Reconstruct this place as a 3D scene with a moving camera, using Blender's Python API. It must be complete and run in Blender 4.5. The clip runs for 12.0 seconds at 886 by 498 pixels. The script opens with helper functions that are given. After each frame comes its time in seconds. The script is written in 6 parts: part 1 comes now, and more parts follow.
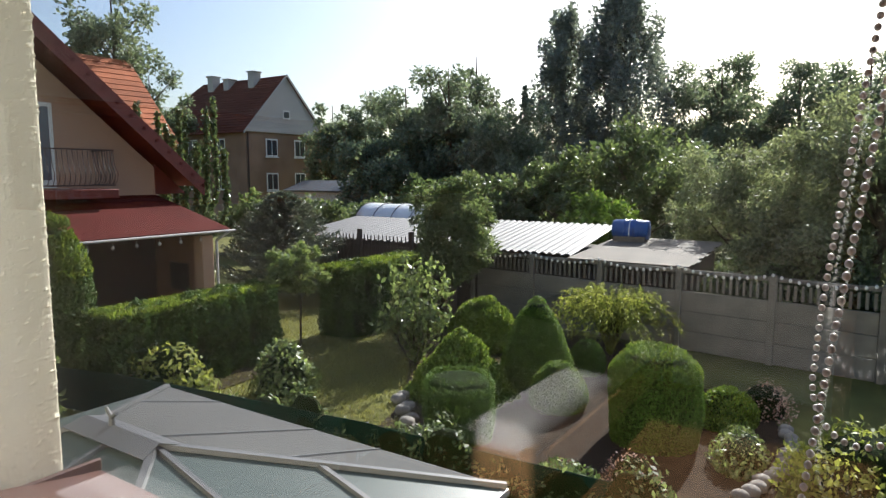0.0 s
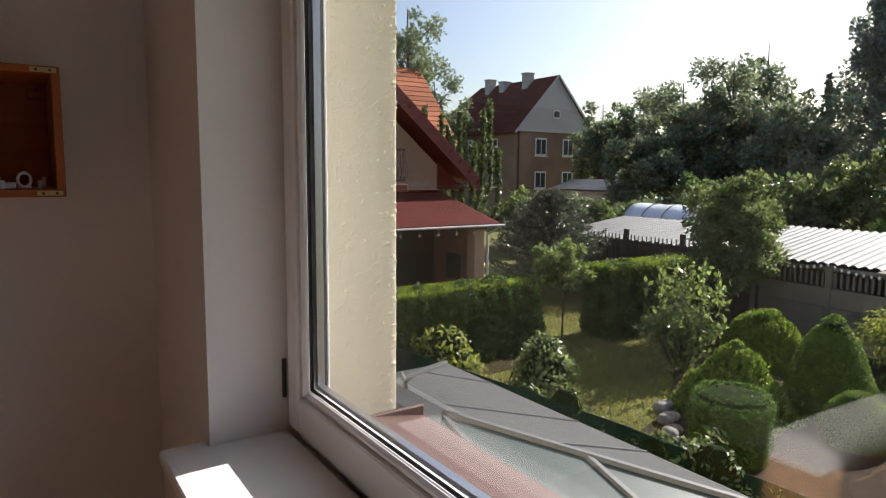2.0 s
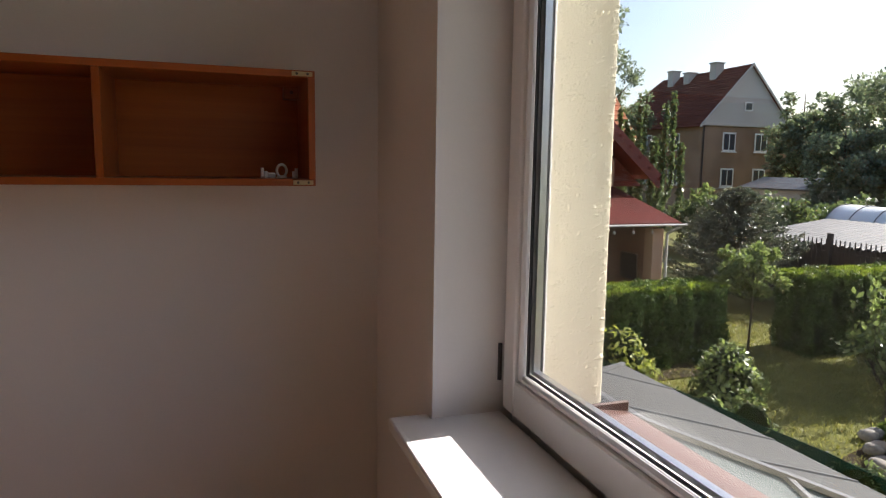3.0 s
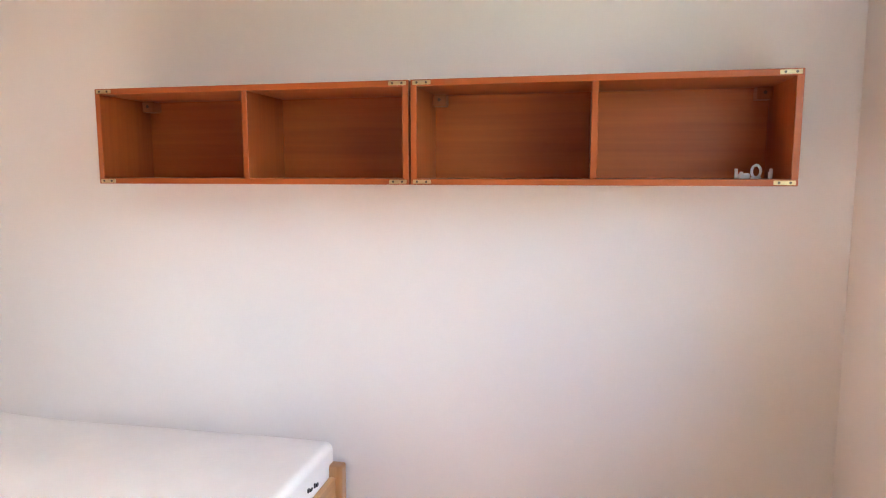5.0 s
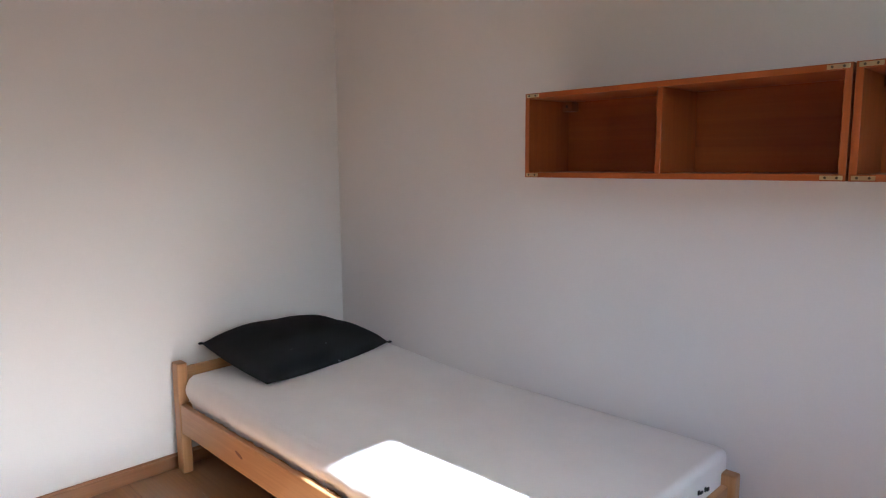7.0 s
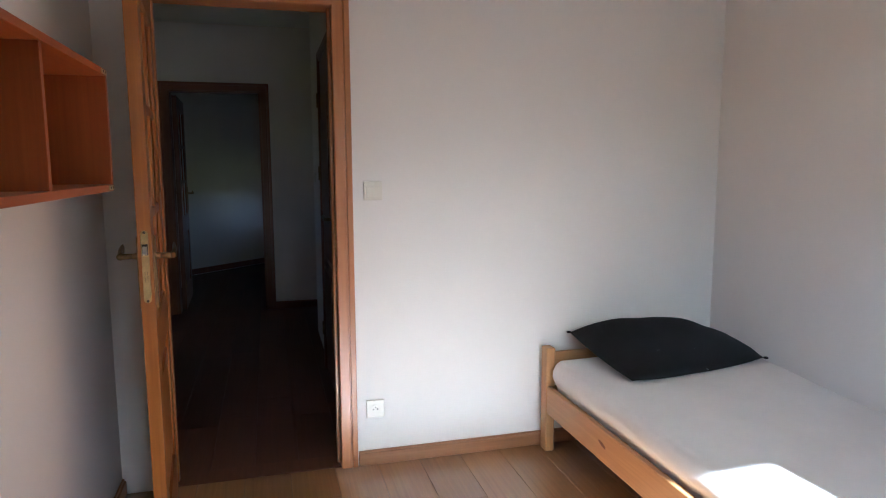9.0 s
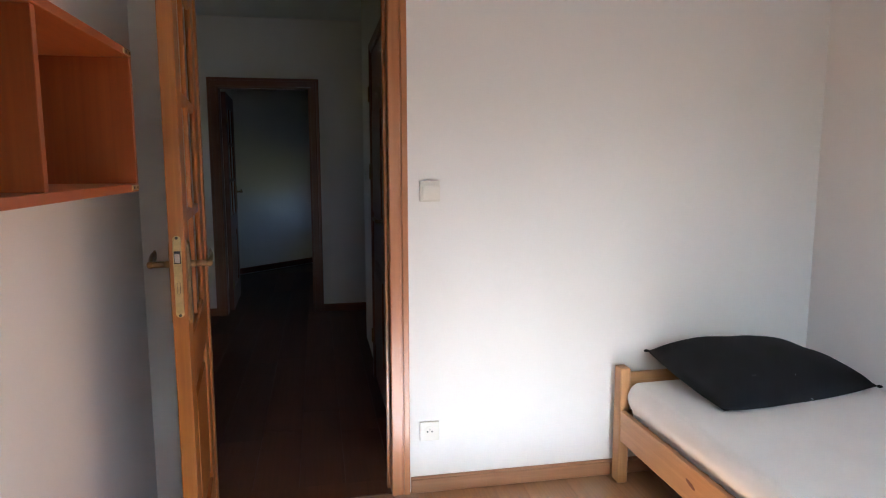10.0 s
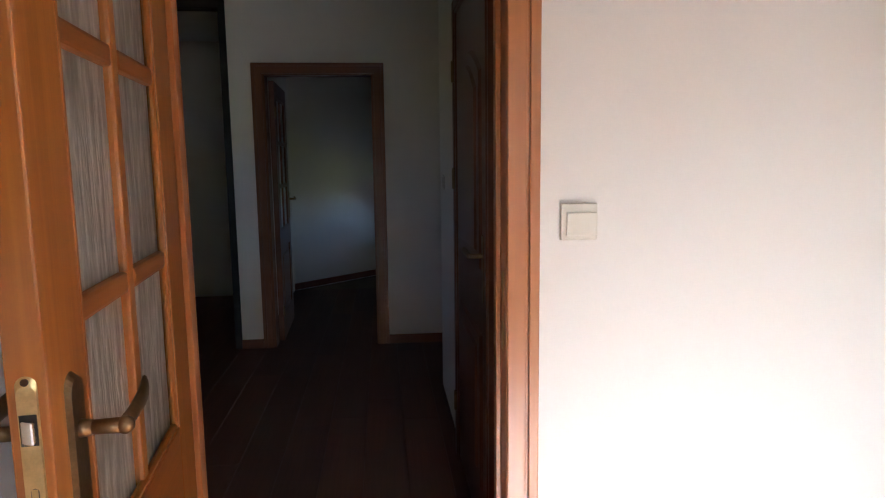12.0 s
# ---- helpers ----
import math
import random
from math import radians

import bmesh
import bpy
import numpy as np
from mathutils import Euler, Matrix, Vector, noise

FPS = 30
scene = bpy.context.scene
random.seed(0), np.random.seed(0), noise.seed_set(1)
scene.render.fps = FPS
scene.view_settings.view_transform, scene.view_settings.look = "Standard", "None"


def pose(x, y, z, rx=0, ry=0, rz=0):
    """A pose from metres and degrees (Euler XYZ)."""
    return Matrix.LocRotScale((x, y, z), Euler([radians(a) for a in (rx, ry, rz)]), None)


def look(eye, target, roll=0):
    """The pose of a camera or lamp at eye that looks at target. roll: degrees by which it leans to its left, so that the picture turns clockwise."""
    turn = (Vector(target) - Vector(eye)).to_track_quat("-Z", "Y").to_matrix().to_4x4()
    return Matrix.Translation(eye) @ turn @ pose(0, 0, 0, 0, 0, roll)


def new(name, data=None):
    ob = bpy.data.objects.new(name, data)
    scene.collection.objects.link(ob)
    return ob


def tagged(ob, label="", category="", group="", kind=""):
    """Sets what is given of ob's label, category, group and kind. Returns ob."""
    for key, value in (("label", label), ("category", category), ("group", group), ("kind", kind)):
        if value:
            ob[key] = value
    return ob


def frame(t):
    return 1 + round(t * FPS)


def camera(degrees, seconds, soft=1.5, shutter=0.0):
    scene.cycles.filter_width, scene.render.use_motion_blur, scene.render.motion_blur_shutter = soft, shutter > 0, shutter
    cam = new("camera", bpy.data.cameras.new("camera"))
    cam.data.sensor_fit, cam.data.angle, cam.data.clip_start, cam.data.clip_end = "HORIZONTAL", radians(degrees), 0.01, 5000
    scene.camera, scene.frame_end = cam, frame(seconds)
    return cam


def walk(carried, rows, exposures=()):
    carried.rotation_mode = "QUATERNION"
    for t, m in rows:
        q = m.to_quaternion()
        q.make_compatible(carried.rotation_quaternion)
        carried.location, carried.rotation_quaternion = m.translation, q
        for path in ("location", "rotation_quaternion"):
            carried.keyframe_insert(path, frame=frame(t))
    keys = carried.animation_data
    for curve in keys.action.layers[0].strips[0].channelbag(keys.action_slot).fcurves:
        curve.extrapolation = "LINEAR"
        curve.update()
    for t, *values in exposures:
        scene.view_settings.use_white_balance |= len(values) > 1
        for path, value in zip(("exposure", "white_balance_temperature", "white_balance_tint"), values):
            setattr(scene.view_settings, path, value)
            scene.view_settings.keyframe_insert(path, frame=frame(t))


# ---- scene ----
cam = camera(68.7, 12.0, 1.15)
PATH = [
    (0, (1.933, 3.41, 1.397), (0.842, 5.071, 1.169), -0.0),
    (0.5, (1.951, 3.382, 1.398), (0.677, 4.906, 1.168), -0.1),
    (1, (1.933, 3.356, 1.379), (0.512, 4.745, 1.15), -0.1),
    (1.5, (1.923, 3.322, 1.371), (0.378, 4.57, 1.138), 0.2),
    (2, (1.914, 3.278, 1.367), (0.263, 4.381, 1.133), 0.5),
    (2.5, (1.914, 3.221, 1.362), (0.139, 4.113, 1.13), 0.3),
    (2.7, (1.901, 3.197, 1.358), (0.079, 3.987, 1.119), 0.6),
    (4.3, (1.918, 2.909, 1.38), (-0.062, 2.932, 1.102), -0.2),
    (4.5, (1.942, 2.868, 1.374), (-0.038, 2.782, 1.104), -0.3),
    (5, (1.975, 2.865, 1.34), (0.031, 2.455, 1.105), -0.0),
    (5.5, (1.993, 2.853, 1.335), (0.131, 2.164, 1.095), -0.1),
    (6, (2.004, 2.849, 1.331), (0.274, 1.874, 1.09), -0.0),
    (6.5, (2.009, 2.843, 1.345), (0.442, 1.627, 1.088), -0.2),
    (7, (2.042, 2.835, 1.362), (0.646, 1.428, 1.095), -0.5),
    (7.5, (2.094, 2.829, 1.357), (0.909, 1.24, 1.097), -0.5),
    (9.3, (2.180, 2.770, 1.348), (1.730, 0.838, 1.090), -0.2),
    (9.5, (2.175, 2.705, 1.348), (1.749, 0.768, 1.089), -0.2),
    (10, (2.17, 2.506, 1.344), (1.793, 0.559, 1.085), -0.1),
    (10.5, (2.157, 2.256, 1.346), (1.805, 0.305, 1.084), -0.2),
    (11, (2.133, 1.976, 1.369), (1.822, 0.018, 1.103), -0.3),
    (11.5, (2.14, 1.672, 1.362), (1.906, -0.296, 1.096), -0.4),
    (12, (2.165, 1.387, 1.373), (1.982, -0.587, 1.107), -0.7),
]
EXPOSURES = [(0, 1.2, 5950, 17), (1.5, 1.17, 6050, 19), (2.5, 1.27, 6350, 20), (4.5, 3.55, 5400, 14), (5, 4.2, 5350, 11), (5.5, 4.13, 5350, 11), (6.5, 3.22, 5150, 12), (7.5, 2.95, 4900, 7), (9.5, 3.35, 4750, 6), (10.5, 3.62, 4950, 6), (11.5, 3.86, 5050, 8), (12, 3.93, 5000, 8)]
walk(cam, [(t, look(eye, target, roll)) for t, eye, target, roll in PATH], EXPOSURES)

# ---- world and sun ----
SUN_EL, SUN_AZ = radians(32.4), radians(-1.5)      # azimuth from +y, towards +x
world = bpy.data.worlds.new("world")
scene.world = world
world.use_nodes = True
wn = world.node_tree.nodes
sky = wn.new("ShaderNodeTexSky")
sky.sky_type = "NISHITA"
sky.sun_disc = False
sky.sun_elevation, sky.sun_rotation = SUN_EL, SUN_AZ
sky.air_density, sky.dust_density, sky.ozone_density = 1.0, 2.5, 1.0
world.node_tree.links.new(sky.outputs[0], wn["Background"].inputs[0])
wn["Background"].inputs[1].default_value = 0.09
sun_data = bpy.data.lights.new("sun", "SUN")
sun_data.energy, sun_data.angle, sun_data.color = 5.0, radians(0.53), (1.0, 0.93, 0.82)
sun = new("sun", sun_data)
sun.matrix_world = look((0, 0, 30), (-math.sin(SUN_AZ) * math.cos(SUN_EL), -math.cos(SUN_AZ) * math.cos(SUN_EL), 30 - math.sin(SUN_EL)))


# ---- materials ----
def nodes_of(name):
    m = bpy.data.materials.new(name)
    m.use_nodes = True
    return m, m.node_tree.nodes, m.node_tree.links, m.node_tree.nodes["Principled BSDF"]


def texco(n, l, scale=(1, 1, 1)):
    tc, mp = n.new("ShaderNodeTexCoord"), n.new("ShaderNodeMapping")
    mp.inputs["Scale"].default_value = scale
    l.new(tc.outputs["Object"], mp.inputs[0])
    return mp.outputs[0]


def noise_node(n, l, vec, scale, detail=4, rough=0.55):
    t = n.new("ShaderNodeTexNoise")
    t.inputs["Scale"].default_value, t.inputs["Detail"].default_value, t.inputs["Roughness"].default_value = scale, detail, rough
    l.new(vec, t.inputs["Vector"])
    return t.outputs["Fac"]


def ramp(n, l, fac, stops):
    r = n.new("ShaderNodeValToRGB")
    while len(r.color_ramp.elements) < len(stops):
        r.color_ramp.elements.new(0.5)
    for e, (p, c) in zip(r.color_ramp.elements, stops):
        e.position, e.color = p, (*c, 1)
    l.new(fac, r.inputs[0])
    return r.outputs[0]


def mixc(n, l, fac, a, b, mode="MIX"):
    m = n.new("ShaderNodeMix")
    m.data_type, m.blend_type = "RGBA", mode
    for sock, v in ((m.inputs[0], fac), (m.inputs[6], a), (m.inputs[7], b)):
        if isinstance(v, (int, float)):
            sock.default_value = v
        elif isinstance(v, tuple):
            sock.default_value = (*v, 1)
        else:
            l.new(v, sock)
    return m.outputs[2]


def bump(n, l, b, height, strength, distance=0.01):
    k = n.new("ShaderNodeBump")
    k.inputs["Strength"].default_value, k.inputs["Distance"].default_value = strength, distance
    l.new(height, k.inputs["Height"])
    l.new(k.outputs[0], b.inputs["Normal"])


def tone(c, k):
    return tuple(min(1, x * k) for x in c)


def surface(name, color, rough=0.6, metal=0.0, vary=0.15, big=1.5, fine=60, relief=0.1, dist=0.003, stretch=(1, 1, 1), per_object=0.0, spec=0.5):
    """Two scales of mottling and a fine relief."""
    m, n, l, b = nodes_of(name)
    v = texco(n, l, stretch)
    c1 = ramp(n, l, noise_node(n, l, v, big, 5), [(0.3, tone(color, 1 - vary)), (0.7, tone(color, 1 + vary))])
    c2 = ramp(n, l, noise_node(n, l, v, fine, 3), [(0.35, (1 - vary,) * 3), (0.65, (1, 1, 1))])
    c = mixc(n, l, 0.6, c1, c2, "MULTIPLY")
    if per_object:
        oi = n.new("ShaderNodeObjectInfo")
        c = mixc(n, l, 1.0, c, ramp(n, l, oi.outputs["Random"], [(0, (1 - per_object,) * 3), (1, (1, 1, 1))]), "MULTIPLY")
    l.new(c, b.inputs["Base Color"])
    b.inputs["Roughness"].default_value, b.inputs["Metallic"].default_value = rough, metal
    b.inputs["Specular IOR Level"].default_value = spec
    if relief:
        bump(n, l, b, noise_node(n, l, v, fine * 1.7, 4), relief, dist)
    return m


def wood(name, light, dark, axis=2, rough=0.4, scale=1.0, per_object=0.0, relief=0.08, knots=0.0, coat=0.0, coat_rough=0.2):
    """Grain along one axis."""
    m, n, l, b = nodes_of(name)
    s = [26 * scale] * 3
    s[axis] = 1.6 * scale
    v = texco(n, l, tuple(s))
    g = noise_node(n, l, v, 1.0, 6, 0.6)
    s2 = [130 * scale] * 3
    s2[axis] = 3 * scale
    f = noise_node(n, l, texco(n, l, tuple(s2)), 1.0, 3)
    c = mixc(n, l, 0.45, ramp(n, l, g, [(0.28, dark), (0.72, light)]), ramp(n, l, f, [(0.3, tone(dark, 0.9)), (0.7, light)]))
    if knots:
        s3 = [9 * scale] * 3
        s3[axis] = 3.2 * scale
        k = noise_node(n, l, texco(n, l, tuple(s3)), 1.0, 1)
        c = mixc(n, l, ramp(n, l, k, [(0.7, (0, 0, 0)), (0.76, (knots,) * 3)]), c, tone(dark, 0.45))
    if per_object:
        oi = n.new("ShaderNodeObjectInfo")
        c = mixc(n, l, 1.0, c, ramp(n, l, oi.outputs["Random"], [(0, (1 - per_object,) * 3), (1, (1, 1, 1))]), "MULTIPLY")
    l.new(c, b.inputs["Base Color"])
    b.inputs["Roughness"].default_value = rough
    b.inputs["Coat Weight"].default_value = coat
    b.inputs["Coat Roughness"].default_value = coat_rough
    bump(n, l, b, f, relief, 0.002)
    return m


def leaf(name, a, b2, translucent=0.35, rough=0.42, gloss=0.5):
    """Leaves: tone leaf by leaf, patches over the plant, a waxy sheen and light through the blade."""
    a, b2, translucent = tone(a, 1.5), tone(b2, 1.5), min(0.5, translucent + 0.12)
    m, n, l, b = nodes_of(name)
    g = n.new("ShaderNodeNewGeometry")
    c = ramp(n, l, g.outputs["Random Per Island"], [(0, a), (0.7, b2), (1, tone(b2, 1.45))])
    c = mixc(n, l, 0.7, c, ramp(n, l, noise_node(n, l, texco(n, l), 1.3, 3), [(0.3, (0.55, 0.6, 0.6)), (0.7, (1, 1, 1))]), "MULTIPLY")
    l.new(c, b.inputs["Base Color"])
    b.inputs["Roughness"].default_value = rough
    b.inputs["Specular IOR Level"].default_value = gloss
    t, x = n.new("ShaderNodeBsdfTranslucent"), n.new("ShaderNodeMixShader")
    l.new(mixc(n, l, 1.0, c, (1.0, 1.0, 0.62), "MULTIPLY"), t.inputs[0])
    x.inputs[0].default_value = translucent
    l.new(b.outputs[0], x.inputs[1])
    l.new(t.outputs[0], x.inputs[2])
    l.new(x.outputs[0], n["Material Output"].inputs[0])
    return m


def clear_glass(name, tint=(0.97, 0.985, 0.975), base=0.04, rough=0.0):
    m, n, l, b = nodes_of(name)
    lw, p, ma = n.new("ShaderNodeLayerWeight"), n.new("ShaderNodeMath"), n.new("ShaderNodeMath")
    lw.inputs[0].default_value = 0.5
    p.operation, ma.operation = "POWER", "MULTIPLY_ADD"
    p.inputs[1].default_value = 5
    ma.inputs[1].default_value, ma.inputs[2].default_value = 1 - base, base
    l.new(lw.outputs["Facing"], p.inputs[0])
    l.new(p.outputs[0], ma.inputs[0])
    t, g, x = n.new("ShaderNodeBsdfTransparent"), n.new("ShaderNodeBsdfGlossy"), n.new("ShaderNodeMixShader")
    t.inputs[0].default_value = (*tint, 1)
    g.inputs["Roughness"].default_value = rough
    l.new(ma.outputs[0], x.inputs[0])
    l.new(t.outputs[0], x.inputs[1])
    l.new(g.outputs[0], x.inputs[2])
    l.new(x.outputs[0], n["Material Output"].inputs[0])
    return m


M_WALL = surface("wall_paint", (0.765, 0.735, 0.70), 0.75, vary=0.025, big=1.1, fine=180, relief=0.12, dist=0.0015, spec=0.3)
M_CEIL = surface("ceiling_paint", (0.82, 0.81, 0.79), 0.8, vary=0.02, relief=0.05)
M_PVC = surface("white_pvc", (0.80, 0.79, 0.78), 0.32, vary=0.02, relief=0.0)
M_SILL = surface("sill_laminate", (0.78, 0.77, 0.76), 0.35, vary=0.03, relief=0.02)
M_GASKET = surface("rubber_gasket", (0.02, 0.02, 0.022), 0.55, vary=0.1, relief=0.0)
M_SPACER = surface("aluminium_spacer", (0.55, 0.56, 0.57), 0.35, 1.0, vary=0.05, relief=0.0)
M_GLASS = clear_glass("window_glass")
M_STUCCO = surface("cream_stucco", (0.72, 0.66, 0.51), 0.9, vary=0.10, big=3, fine=140, relief=0.45, dist=0.004, stretch=(1, 1, 0.45))
M_BROWN_SHEET = surface("brown_sheet_metal", (0.11, 0.055, 0.042), 0.5, vary=0.12, relief=0.03)
M_SHELF = wood("cherry_laminate", (0.39, 0.100, 0.015), (0.26, 0.054, 0.008), 1, 0.38, 0.7, relief=0.03)
M_SHELF_UP = wood("cherry_laminate_upright", (0.39, 0.100, 0.015), (0.26, 0.054, 0.008), 2, 0.38, 0.7, relief=0.03)
M_SHELF_BACK = wood("cherry_back_board", (0.46, 0.125, 0.018), (0.34, 0.078, 0.010), 1, 0.5, 0.5, relief=0.02)
M_BRASS_PLATE = surface("yellow_zinc_plate", (0.62, 0.50, 0.28), 0.32, 1.0, vary=0.12, relief=0.03)
M_SCREW = surface("dark_screw", (0.12, 0.10, 0.08), 0.4, 1.0, vary=0.1, relief=0.0)
M_PINE = wood("lacquered_pine", (0.56, 0.310, 0.130), (0.42, 0.210, 0.078), 1, 0.38, 0.9, knots=0.6, per_object=0.12, coat=0.2)
M_PINE_UP = wood("lacquered_pine_upright", (0.56, 0.310, 0.130), (0.42, 0.210, 0.078), 2, 0.38, 0.9, knots=0.4, per_object=0.12, coat=0.2)
M_PINE_X = wood("lacquered_pine_cross", (0.56, 0.310, 0.130), (0.42, 0.210, 0.078), 0, 0.38, 0.9, knots=0.4, per_object=0.12, coat=0.2)
M_DOOR = wood("door_pine", (0.43, 0.162, 0.022), (0.28, 0.089, 0.011), 2, 0.35, 0.8, knots=0.35, per_object=0.1, coat=0.3)
M_DOOR_X = wood("door_pine_cross", (0.36, 0.125, 0.018), (0.24, 0.070, 0.009), 0, 0.35, 0.8, knots=0.2, per_object=0.1, coat=0.3)
M_CASING = wood("casing_wood", (0.45, 0.180, 0.052), (0.33, 0.120, 0.032), 2, 0.38, 0.7, coat=0.25)
M_CASING_X = wood("casing_wood_cross", (0.45, 0.180, 0.052), (0.33, 0.120, 0.032), 0, 0.38, 0.7, coat=0.25)
M_DARKDOOR = wood("dark_door_wood", (0.20, 0.065, 0.028), (0.12, 0.036, 0.016), 2, 0.35, 0.7, coat=0.3)
M_BASE = wood("skirting_wood", (0.38, 0.190, 0.088), (0.28, 0.130, 0.056), 0, 0.4, 0.8)
M_FLOOR = wood("oak_laminate", (0.36, 0.190, 0.074), (0.255, 0.120, 0.043), 1, 0.35, 0.6, per_object=0.16, relief=0.01, coat=0.75, coat_rough=0.13)
# walnut laminate, darkened further to hold the dim hall's shade
M_HALLFLOOR = wood("hall_shade_laminate", (0.135, 0.046, 0.020), (0.080, 0.027, 0.012), 1, 0.68, 0.6, per_object=0.35, relief=0.02)
M_JOINT = surface("floor_joint", (0.10, 0.055, 0.025), 0.7, relief=0.0)
M_SWITCH = surface("switch_plastic", (0.70, 0.665, 0.585), 0.3, vary=0.01, relief=0.0)
M_BRONZE = surface("antique_brass", (0.26, 0.175, 0.09), 0.36, 1.0, vary=0.25, big=30, fine=200, relief=0.05)
M_LOCK = surface("brass_lock_plate", (0.62, 0.47, 0.22), 0.34, 1.0, vary=0.15, big=25, fine=200, relief=0.04)
M_STEEL = surface("steel", (0.7, 0.7, 0.68), 0.25, 1.0, vary=0.08, relief=0.02)
M_SHEET = surface("white_sheet", (0.82, 0.80, 0.78), 0.9, vary=0.03, big=5, fine=400, relief=0.25, dist=0.002, spec=0.2)
M_BLACK = surface("black_cotton", (0.012, 0.013, 0.016), 0.95, vary=0.25, big=8, fine=500, relief=0.35, dist=0.002, spec=0.25)
M_LABEL = surface("black_print", (0.03, 0.03, 0.03), 0.7, relief=0.0)
M_WHITE_PLASTIC = surface("white_plastic", (0.78, 0.76, 0.72), 0.35, vary=0.03, relief=0.0)
M_HANGER = surface("brown_plastic", (0.34, 0.12, 0.045), 0.45, vary=0.05, relief=0.0)
# white wall paint with the warmth of the hall's light mixed in
M_WALL_HALL = surface("light_warmed_hall_paint", (0.78, 0.725, 0.655), 0.75, vary=0.03, big=1.1, fine=180, relief=0.12, dist=0.0015, spec=0.3)
M_DARKCASE = wood("dark_casing_wood", (0.21, 0.075, 0.024), (0.13, 0.042, 0.014), 2, 0.4, 0.7, coat=0.2)
M_DARKCASE_X = wood("dark_casing_wood_cross", (0.21, 0.075, 0.024), (0.13, 0.042, 0.014), 0, 0.4, 0.7, coat=0.2)
M_BLACKTRIM = surface("black_painted_trim", (0.016, 0.013, 0.012), 0.5, vary=0.2, relief=0.03)
M_LINT = surface("white_lint", (0.5, 0.5, 0.5), 0.9, relief=0.0)


# ---- building helpers ----
def slab(bm, x0, y0, z0, x1, y1, z1, bevel=0.0, segments=1):
    r = bmesh.ops.create_cube(bm, size=1.0, matrix=Matrix.Translation(((x0 + x1) / 2, (y0 + y1) / 2, (z0 + z1) / 2)) @ Matrix.Diagonal((x1 - x0, y1 - y0, z1 - z0, 1)))
    if bevel:
        edges = {e for v in r["verts"] for e in v.link_edges}
        bmesh.ops.bevel(bm, geom=list(edges), offset=bevel, segments=segments, affect="EDGES", profile=0.6)
    return bm


def tube(bm, a, b, ra, rb=None, sides=12, caps=True):
    a, b = Vector(a), Vector(b)
    d = b - a
    m = Matrix.Translation((a + b) / 2) @ d.to_track_quat("Z", "Y").to_matrix().to_4x4()
    bmesh.ops.create_cone(bm, cap_ends=caps, segments=sides, radius1=ra, radius2=ra if rb is None else rb, depth=d.length, matrix=m)
    return bm


def ball(bm, c, r, scale=(1, 1, 1), u=12, v=8):
    bmesh.ops.create_uvsphere(bm, u_segments=u, v_segments=v, radius=r, matrix=Matrix.Translation(c) @ Matrix.Diagonal((*scale, 1)))
    return bm


def prism(bm, pts, z0, z1):
    """A plan outline (anticlockwise) raised from z0 to z1."""
    lo, hi = [bm.verts.new((x, y, z0)) for x, y in pts], [bm.verts.new((x, y, z1)) for x, y in pts]
    bm.faces.new(lo[::-1])
    bm.faces.new(hi)
    for i in range(len(pts)):
        j = (i + 1) % len(pts)
        bm.faces.new((lo[i], lo[j], hi[j], hi[i]))
    return bm


def sheet(bm, a, b, c, d, thick):
    """A thick four-cornered plate; its thickness goes against its normal."""
    p = [Vector(q) for q in (a, b, c, d)]
    nrm = (p[1] - p[0]).cross(p[3] - p[0]).normalized() * thick
    top, low = [bm.verts.new(q) for q in p], [bm.verts.new(q - nrm) for q in p]
    bm.faces.new(top)
    bm.faces.new(low[::-1])
    for i in range(4):
        j = (i + 1) % 4
        bm.faces.new((low[i], low[j], top[j], top[i]))
    return bm


def B():
    return bmesh.new()


def part(name, bm, material, parent=None, label="", smooth=False):
    """Links a bmesh as one mesh object under a thing or a part."""
    bmesh.ops.recalc_face_normals(bm, faces=bm.faces[:])
    me = bpy.data.meshes.new(name)
    bm.to_mesh(me)
    bm.free()
    me.materials.append(material)
    if smooth:
        me.shade_smooth()
    ob = new(name, me)
    ob.parent = parent
    if label:
        ob["label"] = label
    return ob


def thing(name, label, category, m=None, group=""):
    ob = new(name)
    ob.empty_display_size = 0.1
    if m is not None:
        ob.matrix_basis = m
    return tagged(ob, label, category, group)


def struct(name, bm, material, label, category, smooth=False):
    return tagged(part(name, bm, material, None, "", smooth), label, category, "", "structure")


def piece(name, me, parent, loc, rot=0.0):
    ob = new(name, me)
    ob.parent = parent
    ob.location = loc
    ob.rotation_euler = (0, 0, rot)
    return ob


# ---- the room ----
W, L, H = 2.80, 3.60, 2.60           # room width, length, height
WX0, WX1, WZ0, WZ1 = 0.553, 2.06, 0.79, 2.19    # window opening, room side
DX0, DX1, DH = 1.90, 2.60, 2.0       # door opening
HY = -3.47                           # far wall of the hall

struct("wall_west", slab(B(), -0.2, -0.12, -0.2, 0, L, H), M_WALL, "white painted plaster wall behind the bed", "wall")
struct("wall_east", slab(B(), W, -0.12, -0.2, W + 0.2, L, H), M_WALL, "white painted plaster wall beside the door", "wall")
b = slab(B(), 0, -0.12, -0.2, DX0 - 0.02, 0, H)
slab(b, DX1 + 0.02, -0.12, -0.2, W, 0, H)
slab(b, DX0 - 0.02, -0.12, DH + 0.02, DX1 + 0.02, 0, H)
struct("wall_south", b, M_WALL, "white painted plaster wall with a doorway", "wall")
b = slab(B(), -0.2, L, -0.2, WX0, 3.80, H)
